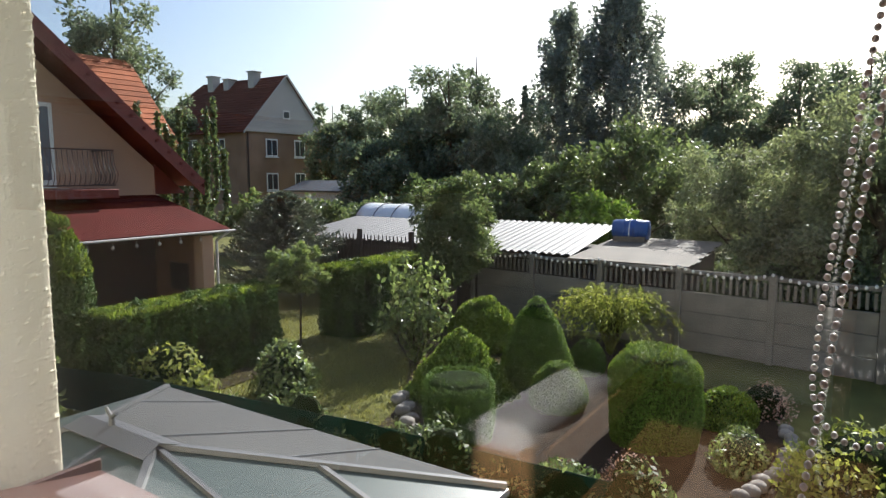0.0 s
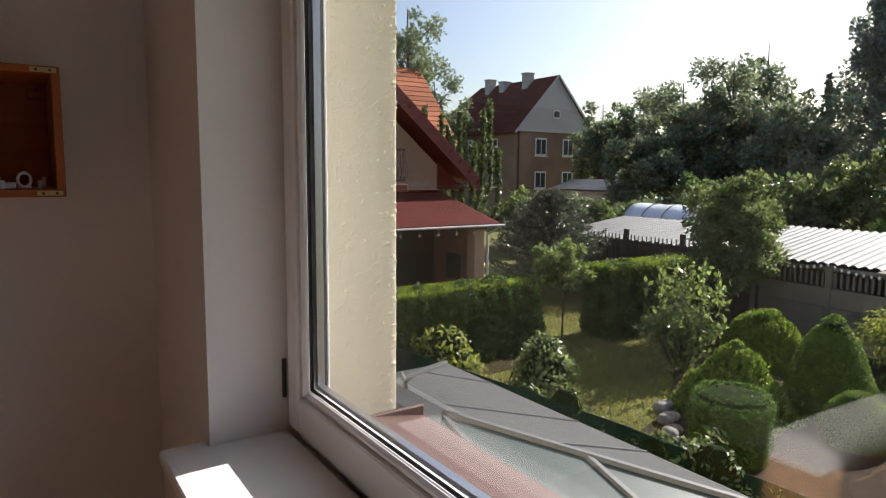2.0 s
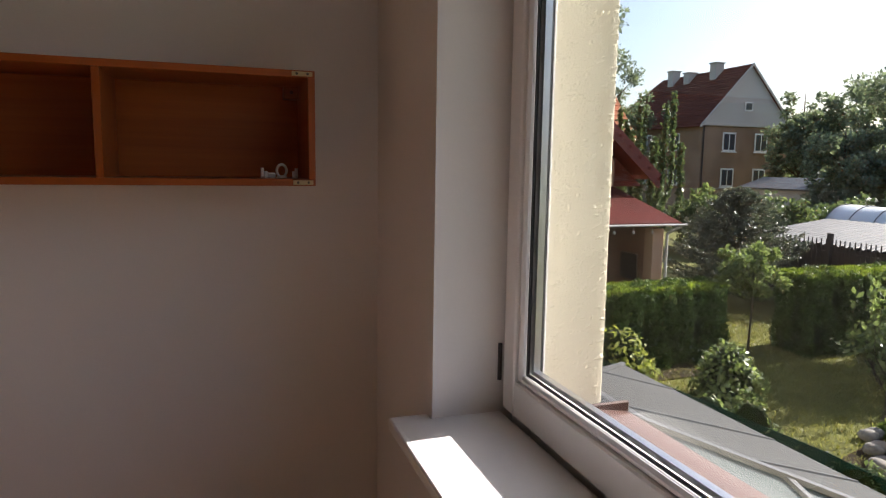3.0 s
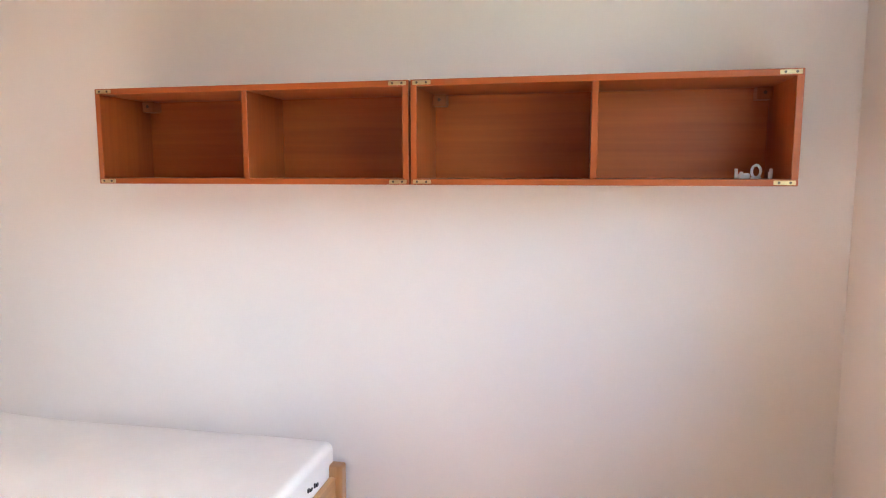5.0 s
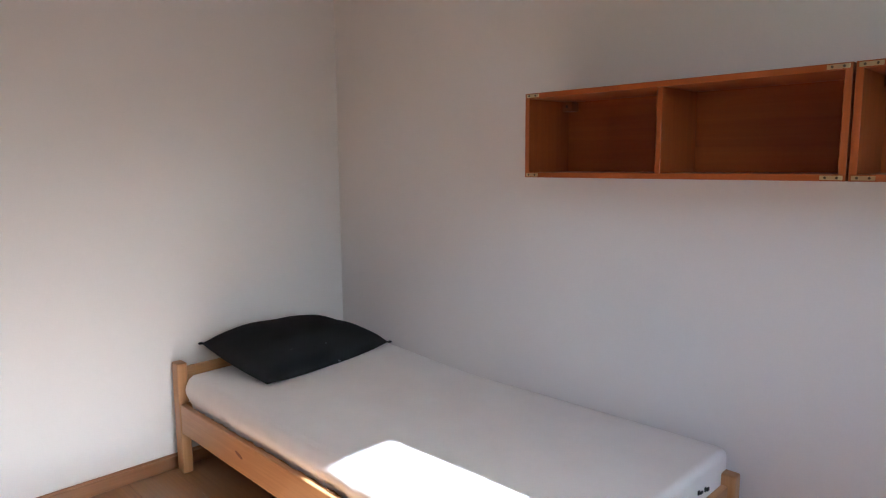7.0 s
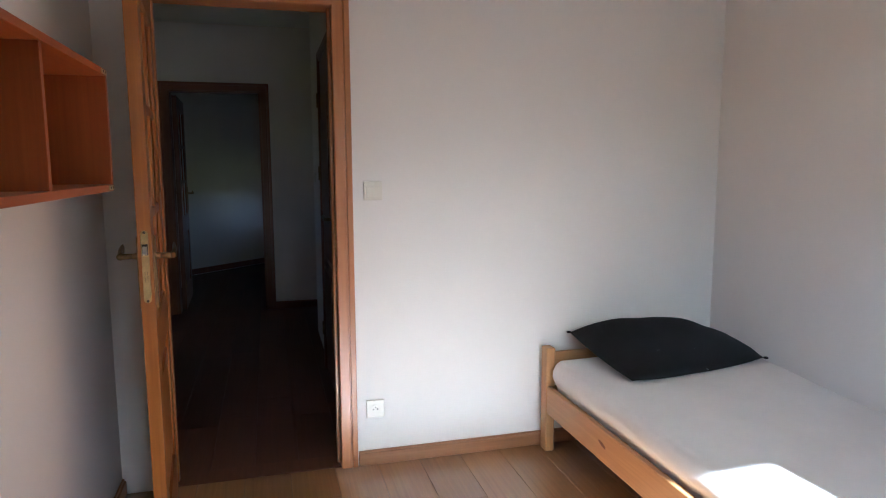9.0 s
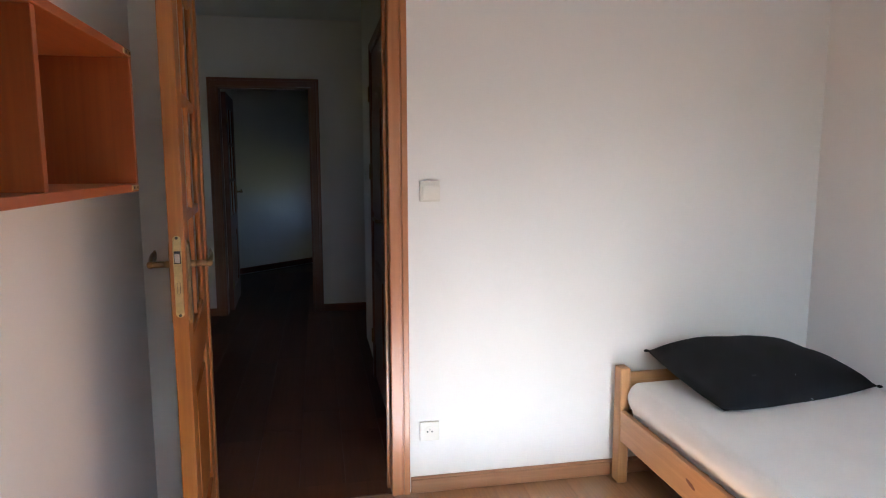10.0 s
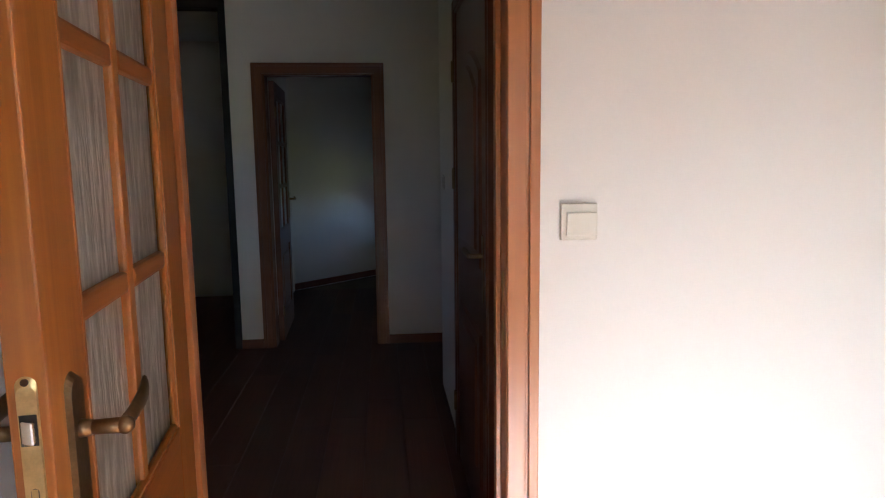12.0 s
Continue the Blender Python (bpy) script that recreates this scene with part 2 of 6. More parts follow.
slab(b, WX1, L, -0.2, W + 0.2, 3.80, H)
slab(b, WX0, L, -0.2, WX1, 3.80, WZ0 - 0.03)
slab(b, WX0, L, WZ1, WX1, 3.80, H)
struct("wall_north", b, M_WALL, "white painted plaster wall with a deep window reveal", "wall")
EX0, EX1 = 0.470, 2.14
b = slab(B(), -7, 3.803, -3.4, EX0, 4.09, 4.6)
slab(b, EX1, 3.803, -3.4, 7, 4.09, 4.6)
slab(b, EX0, 3.803, -3.4, EX1, 4.09, 0.70)
slab(b, EX0, 3.803, WZ1 + 0.05, EX1, 4.09, 4.6)
facade = struct("facade", b, M_STUCCO, "rough cream stucco outer wall around the window", "facade")
q = B()
rows = []
for i in range(420):
    z = 0.745 + i * (WZ1 + 0.05 - 0.745) / 419
    row = []
    for j in range(52):
        s = j * 0.006
        if s < 0.256:
            base, nrm = Vector((EX0, 3.840 + s, z)), Vector((1, 0, 0))
        else:
            base, nrm = Vector((EX0 - (s - 0.256), 4.096, z)), Vector((0, 1, 0))
        if 0.246 < s < 0.266:
            nrm = Vector((0.7, 0.7, 0))
        g = noise.noise(base * 160) * 0.0006 + max(0, noise.noise(base * 120) - 0.25) * (0.010 if s > 0.24 else 0.006)
        row.append(q.verts.new(base + nrm * (0.002 + g)))
    rows.append(row)
for a, c in zip(rows, rows[1:]):
    for j in range(51):
        q.faces.new((a[j], a[j + 1], c[j + 1], c[j]))
part("stucco_grain", q, M_STUCCO, facade, "gritty stucco skin of the reveal")
struct("ceiling", slab(B(), -0.2, -0.12, H, W + 0.2, 3.80, H + 0.2), M_CEIL, "white painted ceiling", "ceiling")

# room floor of laminate planks
room_floor = struct("floor", slab(B(), -0.2, -0.12, -0.2, W + 0.2, 3.80, -0.008), M_JOINT, "light oak laminate floor in long planks", "floor")
hall_floor = struct("floor_hall", slab(B(), -0.5, -9.0, -0.2, 5.2, -0.12, -0.008), M_JOINT, "brown laminate floor of the hall, darkened by shade in its colour", "floor")


def planks(parent, material, x0, x1, y0, y1, width, length, seed):
    rnd = random.Random(seed)
    meshes = {}
    x = x0
    while x < x1 - 0.01:
        w = min(width, x1 - x)
        y = y0 - rnd.random() * length * 0.8
        while y < y1 - 0.01:
            a, c = max(y, y0), min(y + length, y1)
            if c - a > 0.02:
                key = (round(w, 3), round(c - a, 2))
                if key not in meshes:
                    q = slab(B(), -w / 2 + 0.0006, -(c - a) / 2 + 0.0006, -0.008, w / 2 - 0.0006, (c - a) / 2 - 0.0006, 0, 0.0008)
                    me = bpy.data.meshes.new("plank")
                    q.to_mesh(me)
                    q.free()
                    me.materials.append(material)
                    meshes[key] = me
                piece("plank", meshes[key], parent, (x + w / 2, (a + c) / 2, 0))
            y += length
        x += width


# skirting boards
def skirting(a, c, axis, at, side):
    """A board along one wall: from a to c on the axis, at the wall's place, thick to one side."""
    t = 0.015 * side
    lo, hi = min(at, at + t), max(at, at + t)
    q = B()
    if axis == "x":
        slab(q, a, lo, 0.0, c, hi, 0.058, 0.003)
        slab(q, a, min(at, at + t * 0.55), 0.050, c, max(at, at + t * 0.55), 0.068, 0.002)
    else:
        slab(q, lo, a, 0.0, hi, c, 0.058, 0.003)
        slab(q, min(at, at + t * 0.55), a, 0.050, max(at, at + t * 0.55), c, 0.068, 0.002)
    return q


for nm, args in (("baseboard_south", (0.015, DX0 - 0.078, "x", 0.0, 1)), ("baseboard_west", (0.0, L, "y", 0.0, 1)), ("baseboard_east", (0.0, L, "y", W, -1)), ("baseboard_north", (0.015, W - 0.015, "x", L, -1))):
    struct(nm, skirting(*args), M_BASE, "light brown wooden skirting board", "baseboard")


# ---- window ----
GY = 3.797
window = tagged(new("window_1"), "white plastic tilt and turn window with one large pane", "window", "", "structure")
SX0, SX1, SZ0, SZ1 = WX0 + 0.012, WX1 - 0.012, WZ0 + 0.012, WZ1 - 0.012
IX0, IX1, IZ0, IZ1 = 0.623, WX1 - 0.07, 0.883, WZ1 - 0.045


def ring(x0, z0, x1, z1, w, y0, y1, bevel=0.003):
    """A mitred-looking frame of four bars, w wide inside the outline."""
    q = B()
    slab(q, x0, y0, z0, x0 + w, y1, z1, bevel)
    slab(q, x1 - w, y0, z0, x1, y1, z1, bevel)
    slab(q, x0 + w, y0, z0, x1 - w, y1, z0 + w, bevel)
    slab(q, x0 + w, y0, z1 - w, x1 - w, y1, z1, bevel)
    return q


def ring2(x0, z0, x1, z1, ix0, iz0, ix1, iz1, y0, y1, bevel=0.003):
    q = B()
    slab(q, x0, y0, z0, ix0, y1, z1, bevel)
    slab(q, ix1, y0, z0, x1, y1, z1, bevel)
    slab(q, ix0, y0, z0, ix1, y1, iz0, bevel)
    slab(q, ix0, y0, iz1, ix1, y1, z1, bevel)
    return q


part("window_frame", ring2(EX0 + 0.002, 0.702, EX1 - 0.002, WZ1 + 0.048, 0.638, 0.882, IX1 + 0.01, IZ1 + 0.01, 3.806, 3.838), M_PVC, window)
sash = part("sash", ring2(SX0, SZ0, SX1, SZ1, IX0, IZ0, IX1, IZ1, 3.768, 3.802, 0.004), M_PVC, window)
part("glazing_bead", ring(IX0, IZ0, IX1, IZ1, 0.018, 3.776, 3.794, 0.006), M_PVC, sash)
part("gasket", ring(IX0 + 0.018, IZ0 + 0.018, IX1 - 0.018, IZ1 - 0.018, 0.004, 3.789, 3.7965, 0.0008), M_GASKET, sash)
part("spacer", ring(IX0 + 0.020, IZ0 + 0.020, IX1 - 0.020, IZ1 - 0.020, 0.010, 3.8025, 3.818, 0.0), M_SPACER, sash)
part("outer_gasket", ring(IX0 + 0.016, IZ0 + 0.016, IX1 - 0.016, IZ1 - 0.016, 0.004, 3.824, 3.830, 0.0008), M_GASKET, sash)
for y in (3.7985, 3.820):
    p = part("pane", slab(B(), IX0 + 0.014, y, IZ0 + 0.014, IX1 - 0.014, y + 0.004, IZ1 - 0.014), M_GLASS, sash, "clear window glass")
    p.visible_shadow = False
q = tube(B(), (WX0 + 0.006, 3.762, 0.868), (WX0 + 0.006, 3.762, 0.955), 0.005, sides=10)
part("hinge", q, M_GASKET, window, "dark hinge pin")
q = slab(B(), WX1 - 0.055, 3.745, 1.42, WX1 - 0.03, 3.768, 1.49, 0.004)
slab(q, WX1 - 0.05, 3.728, 1.34, WX1 - 0.035, 3.745, 1.47, 0.006)
part("window_handle", q, M_WHITE_PLASTIC, window)

q = slab(B(), WX0 + 0.0, 3.515, WZ0 - 0.03, WX1, 3.768, WZ0, 0.004, 2)
slab(q, WX0 - 0.035, 3.505, WZ0 - 0.03, WX1 + 0.035, L - 0.001, WZ0 - 0.0005, 0.008, 3)
struct("window_sill", q, M_SILL, "white laminate inner window sill", "window sill")
q = sheet(B(), (EX0 + 0.008, 3.842, 0.770), (EX0 + 0.008, 4.17, 0.715), (EX1 - 0.003, 4.17, 0.715), (EX1 - 0.003, 3.842, 0.770), 0.004)
slab(q, EX0 + 0.003, 4.166, 0.68, EX1 - 0.003, 4.172, 0.715, 0.001)
slab(q, EX0 + 0.008, 3.98, 0.715, EX0 + 0.018, 4.175, 0.748, 0.004)
struct("outer_window_sill", q, M_BROWN_SHEET, "brown sheet metal outer window sill", "window sill")

# bead chain of the blind, hung at the sash edge
chain = thing("blind_chain", "looped plastic bead chain of a roller blind", "blind chain")
q = tube(B(), (1.950, 3.71, SZ1 - 0.05), (2.000, 3.71, SZ1 - 0.05), 0.030, sides=16)
slab(q, 1.955, 3.70, SZ1 - 0.07, 1.995, 3.77, SZ1 - 0.03, 0.003)
part("roller_bracket", q, M_WHITE_PLASTIC, chain)
def strand(marks, y):
    """Points a bead apart along a hanging line through the marks (x, z)."""
    out, left = [], 0.0
    for (xa, za), (xb, zb) in zip(marks, marks[1:]):
        d = math.hypot(xb - xa, zb - za)
        s = left
        while s < d:
            out.append((xa + (xb - xa) * s / d, y, za + (zb - za) * s / d))
            s += 0.0046
        left = s - d
    return out


def sagging(x, z0, z1, k, n=24):
    zs = [z1 + (z0 - z1) * i / n for i in range(n + 1)]
    return [(x + k * max(0, z - z0) ** 2 / (0.05 + max(0, z - z0)), z) for z in zs]


loop = lambda x0, x1, z: [((x0 + x1) / 2 - (x1 - x0) / 2 * math.cos(a), z - (x1 - x0) * 0.7 * math.sin(a)) for a in (i * math.pi / 12 for i in range(1, 12))]
TOPZ = SZ1 - 0.05
pts = strand(sagging(1.913, 1.20, TOPZ, 0.12) + loop(1.913, 1.972, 1.20) + [(1.972, 1.21), (1.975, TOPZ)], 3.683)
pts += strand(sagging(1.9165, 1.305, TOPZ, 0.13) + loop(1.9165, 1.955, 1.305) + [(1.955, 1.31), (1.972, TOPZ)], 3.738)
bead = ball(B(), (0, 0, 0), 0.00145, (1, 1, 1.15), 8, 6)
bead.verts.index_update()
bv, bf = [v.co.copy() for v in bead.verts], [[v.index for v in f.verts] for f in bead.faces]
bead.free()
me = bpy.data.meshes.new("bead_string")
me.from_pydata([v + Vector(c) for c in pts for v in bv], [], [[i + k * len(bv) for i in f] for k in range(len(pts)) for f in bf])
me.materials.append(M_WHITE_PLASTIC)
me.shade_smooth()
beads = new("bead_string", me)
beads.parent = chain
tagged(beads, "off-white beads", "", "", "stuff")

# ---- shelves ----
def shelf_unit(name, label, m, hh=0.282, group="wall shelves"):
    """Open box of two compartments; local x out from the wall, y along it, z up."""
    ln, dp, t = 0.974, 0.245, 0.017
    u = thing(name, label, "wall shelf", m, group)
    part("top_board", slab(B(), 0.004, 0, hh - t, dp, ln, hh, 0.001), M_SHELF, u)
    part("bottom_board", slab(B(), 0.004, 0, 0, dp, ln, t, 0.001), M_SHELF, u)
    part("side_board", slab(B(), 0.004, 0, t, dp, t, hh - t, 0.001), M_SHELF_UP, u)
    part("side_board", slab(B(), 0.004, ln - t, t, dp, ln, hh - t, 0.001), M_SHELF_UP, u)
    part("divider", slab(B(), 0.008, ln / 2 - t / 2, t, dp - 0.004, ln / 2 + t / 2, hh - t, 0.001), M_SHELF_UP, u)
    part("back_board", slab(B(), 0.001, 0.001, 0.001, 0.008, ln - 0.001, hh - 0.001), M_SHELF_BACK, u)
    for y, z in ((0.006, hh), (ln - 0.056, hh), (0.006, t), (ln - 0.056, t)):
        p = slab(B(), dp - 0.001, y, z - t + 0.003, dp + 0.0025, y + 0.05, z - 0.003, 0.001)
        hp = part("hinge_plate", p, M_BRASS_PLATE, u, "yellow zinc hinge plate")
        for k in (0.012, 0.038):
            part("screw", tube(B(), (dp + 0.001, y + k, z - t / 2), (dp + 0.0036, y + k, z - t / 2), 0.0032, sides=10), M_SCREW, hp)
    return u


def hanger(parent_m, y, material):
    h = thing("shelf_hanger", "small plastic cabinet hanger in the shelf corner", "shelf hanger", parent_m @ pose(0.008, y, 0.230), "shelf hangers")
    q = slab(B(), 0, -0.02, 0, 0.045, 0.02, 0.034, 0.004, 2)
    part("housing", q, material, h)
    part("screw", tube(B(), (0.044, 0, 0.018), (0.047, 0, 0.018), 0.005, sides=10), M_SCREW, h)


SA1, SA2 = pose(0, 1.430, 1.306), pose(0, 2.410, 1.306)
shelf_unit("wall_shelf", "cherry-coloured open wall shelf of two compartments above the bed", SA1)
shelf_unit("wall_shelf", "cherry-coloured open wall shelf holding a few loose fittings", SA2)
SC1 = pose(W, 0.972 + 0.974, 1.287, 0, 0, 180)
shelf_unit("wall_shelf", "cherry-coloured open wall shelf beside the open door", SC1, 0.300)
for m, y, mt in ((SA1, 0.038, M_HANGER), (SA2, 0.038, M_HANGER), (SA2, 0.936, M_HANGER), (SC1 @ pose(0, 0, 0.02), 0.545, M_WHITE_PLASTIC)):
    hanger(m, y, mt)

# loose fittings left in the shelf
for i, (dy, dx, kind) in enumerate(((0.868, 0.15, 0), (0.898, 0.16, 1), (0.932, 0.16, 2), (0.853, 0.175, 2))):
    f = thing("shelf_fitting", "small pale plastic cabinet fitting lying in the shelf", "fitting", SA2 @ pose(dx, dy, 0.0175, 0, 0, 35 * i), "loose fittings")
    if kind == 0:
        q = slab(B(), -0.02, -0.006, 0, 0.02, 0.006, 0.008, 0.002)
        slab(q, 0.008, -0.014, 0, 0.02, 0.014, 0.014, 0.003)
    elif kind == 1:
        q = B()
        for k in range(16):
            a, c = k * math.tau / 16, (k + 1) * math.tau / 16
            tube(q, (0, 0.016 * math.cos(a), 0.019 + 0.016 * math.sin(a)), (0, 0.016 * math.cos(c), 0.019 + 0.016 * math.sin(c)), 0.0035, sides=6)
        slab(q, -0.006, -0.012, 0, 0.006, 0.012, 0.005)
    else:
        q = slab(B(), -0.004, -0.016, 0, 0.004, 0.016, 0.005, 0.001)
        slab(q, -0.004, 0.011, 0, 0.004, 0.016, 0.026, 0.001)
        slab(q, -0.004, -0.016, 0, 0.004, -0.011, 0.018, 0.001)
    part("fitting_body", q, M_WHITE_PLASTIC, f)

# ---- bed ----
bed = thing("bed", "single bed of lacquered knotty pine standing against the wall", "bed")
BX, BY = 0.952, 2.104
def post(x0, x1, y0, y1, h):
    return slab(B(), x0, y0, 0, x1, y1, h, 0.009, 3)
part("post", post(BX - 0.045, BX, 0.035, 0.098, 0.503), M_PINE_UP, bed)
part("post", post(0.018, 0.063, 0.035, 0.098, 0.503), M_PINE_UP, bed)
part("post", post(BX - 0.045, BX, BY - 0.045, BY + 0.018, 0.38), M_PINE_UP, bed)
part("post", post(0.018, 0.063, BY - 0.045, BY + 0.018, 0.38), M_PINE_UP, bed)
part("headboard", slab(B(), 0.063, 0.055, 0.36, BX - 0.045, 0.077, 0.478, 0.006, 2), M_PINE_X, bed)
part("headboard", slab(B(), 0.063, 0.055, 0.195, BX - 0.045, 0.077, 0.31, 0.006, 2), M_PINE_X, bed)
part("footboard", slab(B(), 0.063, BY - 0.025, 0.195, BX - 0.045, BY - 0.003, 0.345, 0.006, 2), M_PINE_X, bed)
part("side_rail", slab(B(), BX - 0.027, 0.098, 0.190, BX - 0.003, BY - 0.045, 0.322, 0.005, 2), M_PINE, bed)
part("side_rail", slab(B(), 0.030, 0.098, 0.190, 0.054, BY - 0.045, 0.312, 0.005, 2), M_PINE, bed)
for y, z in ((0.62, 0.262), (1.46, 0.236)):
    q = tube(B(), (BX - 0.004, y, z), (BX - 0.0022, y, z), 0.011, sides=14)
    for v in q.verts:
        v.co.y = y + (v.co.y - y) * 2.6
        v.co.z = z + (v.co.z - z) * 0.7 - (v.co.y - y) * 0.25
    part("knot", q, M_DARKDOOR, bed, "dark wood knot")
for i in range(13):
    y = 0.16 + i * 0.148
    part("slat", slab(B(), 0.054, y, 0.275, BX - 0.027, y + 0.07, 0.293), M_PINE_X, bed)

mattress = thing("mattress", "foam mattress in a white fitted sheet on the bed", "mattress")
def rounded_box(lo, hi, r, n):
    """A box of six fine grids whose edges are rounded to the radius r."""
    q = B()
    lo, hi = Vector(lo), Vector(hi)
    for ax in range(3):
        for end in (0, 1):
            a, c = [k for k in range(3) if k != ax]
            g = []
            for u in range(n + 1):
                row = []
                for w in range(n + 1):
                    p = Vector((0, 0, 0))
                    p[ax] = (lo, hi)[end][ax]
                    for d, f in ((a, u / n), (c, w / n)):
                        f = 0.5 - 0.5 * math.cos(math.pi * f) if n > 8 else f
                        p[d] = lo[d] + (hi[d] - lo[d]) * f
                    inner = Vector([min(max(p[d], lo[d] + r), hi[d] - r) for d in range(3)])
                    row.append(q.verts.new(inner + (p - inner).normalized() * r))
                g.append(row)
            for u in range(n):
                for w in range(n):
                    q.faces.new((g[u][w], g[u + 1][w], g[u + 1][w + 1], g[u][w + 1]))
    bmesh.ops.remove_doubles(q, verts=q.verts[:], dist=0.0003)
    return q


q = rounded_box((0.006, 0.105, 0.296), (0.912, 2.078, 0.450), 0.026, 80)
for v in q.verts:
    x, y, z = v.co
    top = min(1, max(0, (z - 0.296) / 0.154))
    v.co.z += (0.005 * noise.noise((x * 3, y * 2, 0.3)) - 0.012 * math.exp(-((y - 1.05) / 0.6) ** 2) + 0.022 * math.exp(-((y - 0.38) / 0.30) ** 2) * max(0, 1 - x / 0.6)) * top
    if x > 0.86 and z < 0.40:
        v.co.x += 0.010 * (0.40 - z) / 0.10 * (noise.noise((y * 30, 0.4, 2.2)) + 0.5 * math.sin(y * 95 + 3 * noise.noise((y * 6, 1, 1))))
    if x > 0.88 and z > 0.325:
        v.co.x += 0.022 * math.sin(math.pi * min(1, (z - 0.325) / 0.115)) + 0.007 * noise.noise((y * 22, z * 9, 1.7)) * (1 - top * 0.6)
part("sheet", q, M_SHEET, mattress, "", True)
q = B()
for i, (w, h) in enumerate(((0.012, 0.010), (0.006, 0.014), (0.016, 0.007), (0.010, 0.012))):
    slab(q, 0.16 + i * 0.022, 2.0785, 0.362 + 0.004 * i, 0.16 + i * 0.022 + w, 2.0825, 0.362 + 0.004 * i + h)
part("print", q, M_LABEL, mattress, "small dark printed mark")

# pillow from its four corners, puffed
pillow = thing("pillow", "plump black cotton pillow lying askew on the mattress", "pillow")
PL, PF, PR, PB = Vector((0.832, 0.088, 0.570)), Vector((0.750, 0.500, 0.461)), Vector((0.054, 0.448, 0.488)), Vector((0.20, 0.050, 0.530))
q = B()
N = 28
for sgn in (1, -1):
    grid = []
    for i in range(N + 1):
        row = []
        for j in range(N + 1):
            u, v = i / N, j / N
            p = (PL * (1 - u) + PF * u) * (1 - v) + (PB * (1 - u) + PR * u) * v
            fu, fv = 1 - abs(2 * u - 1) ** 3.2, 1 - abs(2 * v - 1) ** 3.2
            puff = (max(0, fu * fv)) ** 0.62
            c = (PL + PF + PR + PB) / 4
            pull = -0.045 * (4 * u * (1 - u) * (abs(2 * v - 1) ** 3) + 4 * v * (1 - v) * (abs(2 * u - 1) ** 3))
            p = p + (c - p) * pull
            p.z += sgn * (0.112 if sgn > 0 else 0.055) * puff + 0.006 * noise.noise((u * 5, v * 5, sgn)) * puff
            row.append(q.verts.new(p))
        grid.append(row)
    for i in range(N):
        for j in range(N):
            q.faces.new((grid[i][j], grid[i + 1][j], grid[i + 1][j + 1], grid[i][j + 1]))
bmesh.ops.remove_doubles(q, verts=q.verts[:], dist=0.0004)
for v in q.verts:
    if v.co.z < 0.449 and v.co.y > 0.1:
        v.co.z = 0.449
lint_at = [v.co.copy() for v in q.verts if v.co.z > 0.47 and (v.co - PF.lerp(PR, 0.35)).length < 0.16]
part("pillow_case", q, M_BLACK, pillow, "", True)
rnd = random.Random(8)
q = B()
for k in range(3):
    a = rnd.choice(lint_at) + Vector((0.001, 0.002, 0.001))
    for m_ in range(3):
        c = a + Vector((rnd.uniform(-0.012, 0.012), rnd.uniform(-0.004, 0.006), rnd.uniform(-0.006, 0.006)))
        tube(q, a, c, 0.0007, sides=4)
        a = c
tagged(part("lint", q, M_LINT, pillow, "stray white lint"), "", "", "", "stuff")
for c in (PR, PL):
    part("corner_tip", ball(B(), c + (c - (PL + PF + PR + PB) / 4) * 0.012, 0.009, (1.3, 1.3, 0.6), 8, 6), M_BLACK, pillow, "", True)
# ---- switch and socket ----
def plate(q, cx, cz, s=0.0405, d=0.012):
    slab(q, cx - s, 0.0, cz - s, cx + s, d, cz + s, 0.004, 3)
sw = thing("light_switch", "cream plastic rocker light switch on the wall", "light switch")
q = B(); plate(q, 1.738, 1.240)
part("frame", q, M_SWITCH, sw)
part("rocker", slab(B(), 1.699, 0.0115, 1.2105, 1.767, 0.0175, 1.2605, 0.002, 2), M_SWITCH, sw)
so = thing("power_socket", "white plastic wall socket with earth pin", "socket")
q = B(); plate(q, 1.744, 0.262)
part("frame", q, M_SWITCH, so)
q = tube(B(), (1.744, 0.012, 0.262), (1.744, 0.0145, 0.262), 0.021, sides=28)
part("socket_well", q, M_SWITCH, so)
for dx, dz in ((-0.0095, 0), (0.0095, 0)):
    part("pin_hole", tube(B(), (1.744 + dx, 0.014, 0.262 + dz), (1.744 + dx, 0.0152, 0.262 + dz), 0.0035, sides=12), M_LABEL, so)
part("earth_pin", tube(B(), (1.744, 0.013, 0.273), (1.744, 0.023, 0.273), 0.0024, sides=10), M_STEEL, so)

# ---- door frame and leaf ----
frame_1 = tagged(new("door_frame_1"), "varnished pine door frame with moulded casing", "door frame", "", "structure")
def casing(parent, x0, x1, h, y, s, mv, mx, w=0.075):
    """Moulded casing round an opening, on the wall face at y, proud to the side s."""
    for x, d in ((x0, -1), (x1, 1)):
        q = B()
        for k0, k1, t in ((0.0, 1.0, 0.012), (0.03, 0.60, 0.016), (0.67, 0.98, 0.019)):
            xa, xb = x + d * w * k0, x + d * w * k1
            slab(q, min(xa, xb), min(y, y + s * t), 0, max(xa, xb), max(y, y + s * t), h + w * k1, 0.003, 2)
        part("casing", q, mv, parent)
    q = B()
    for k0, k1, t in ((0.0, 1.0, 0.0125), (0.03, 0.60, 0.0165), (0.67, 0.98, 0.0195)):
        slab(q, x0 - w * k1 + 0.001, min(y, y + s * t), h + w * k0, x1 + w * k1 - 0.001, max(y, y + s * t), h + w * k1, 0.003, 2)
    part("casing", q, mx, parent)


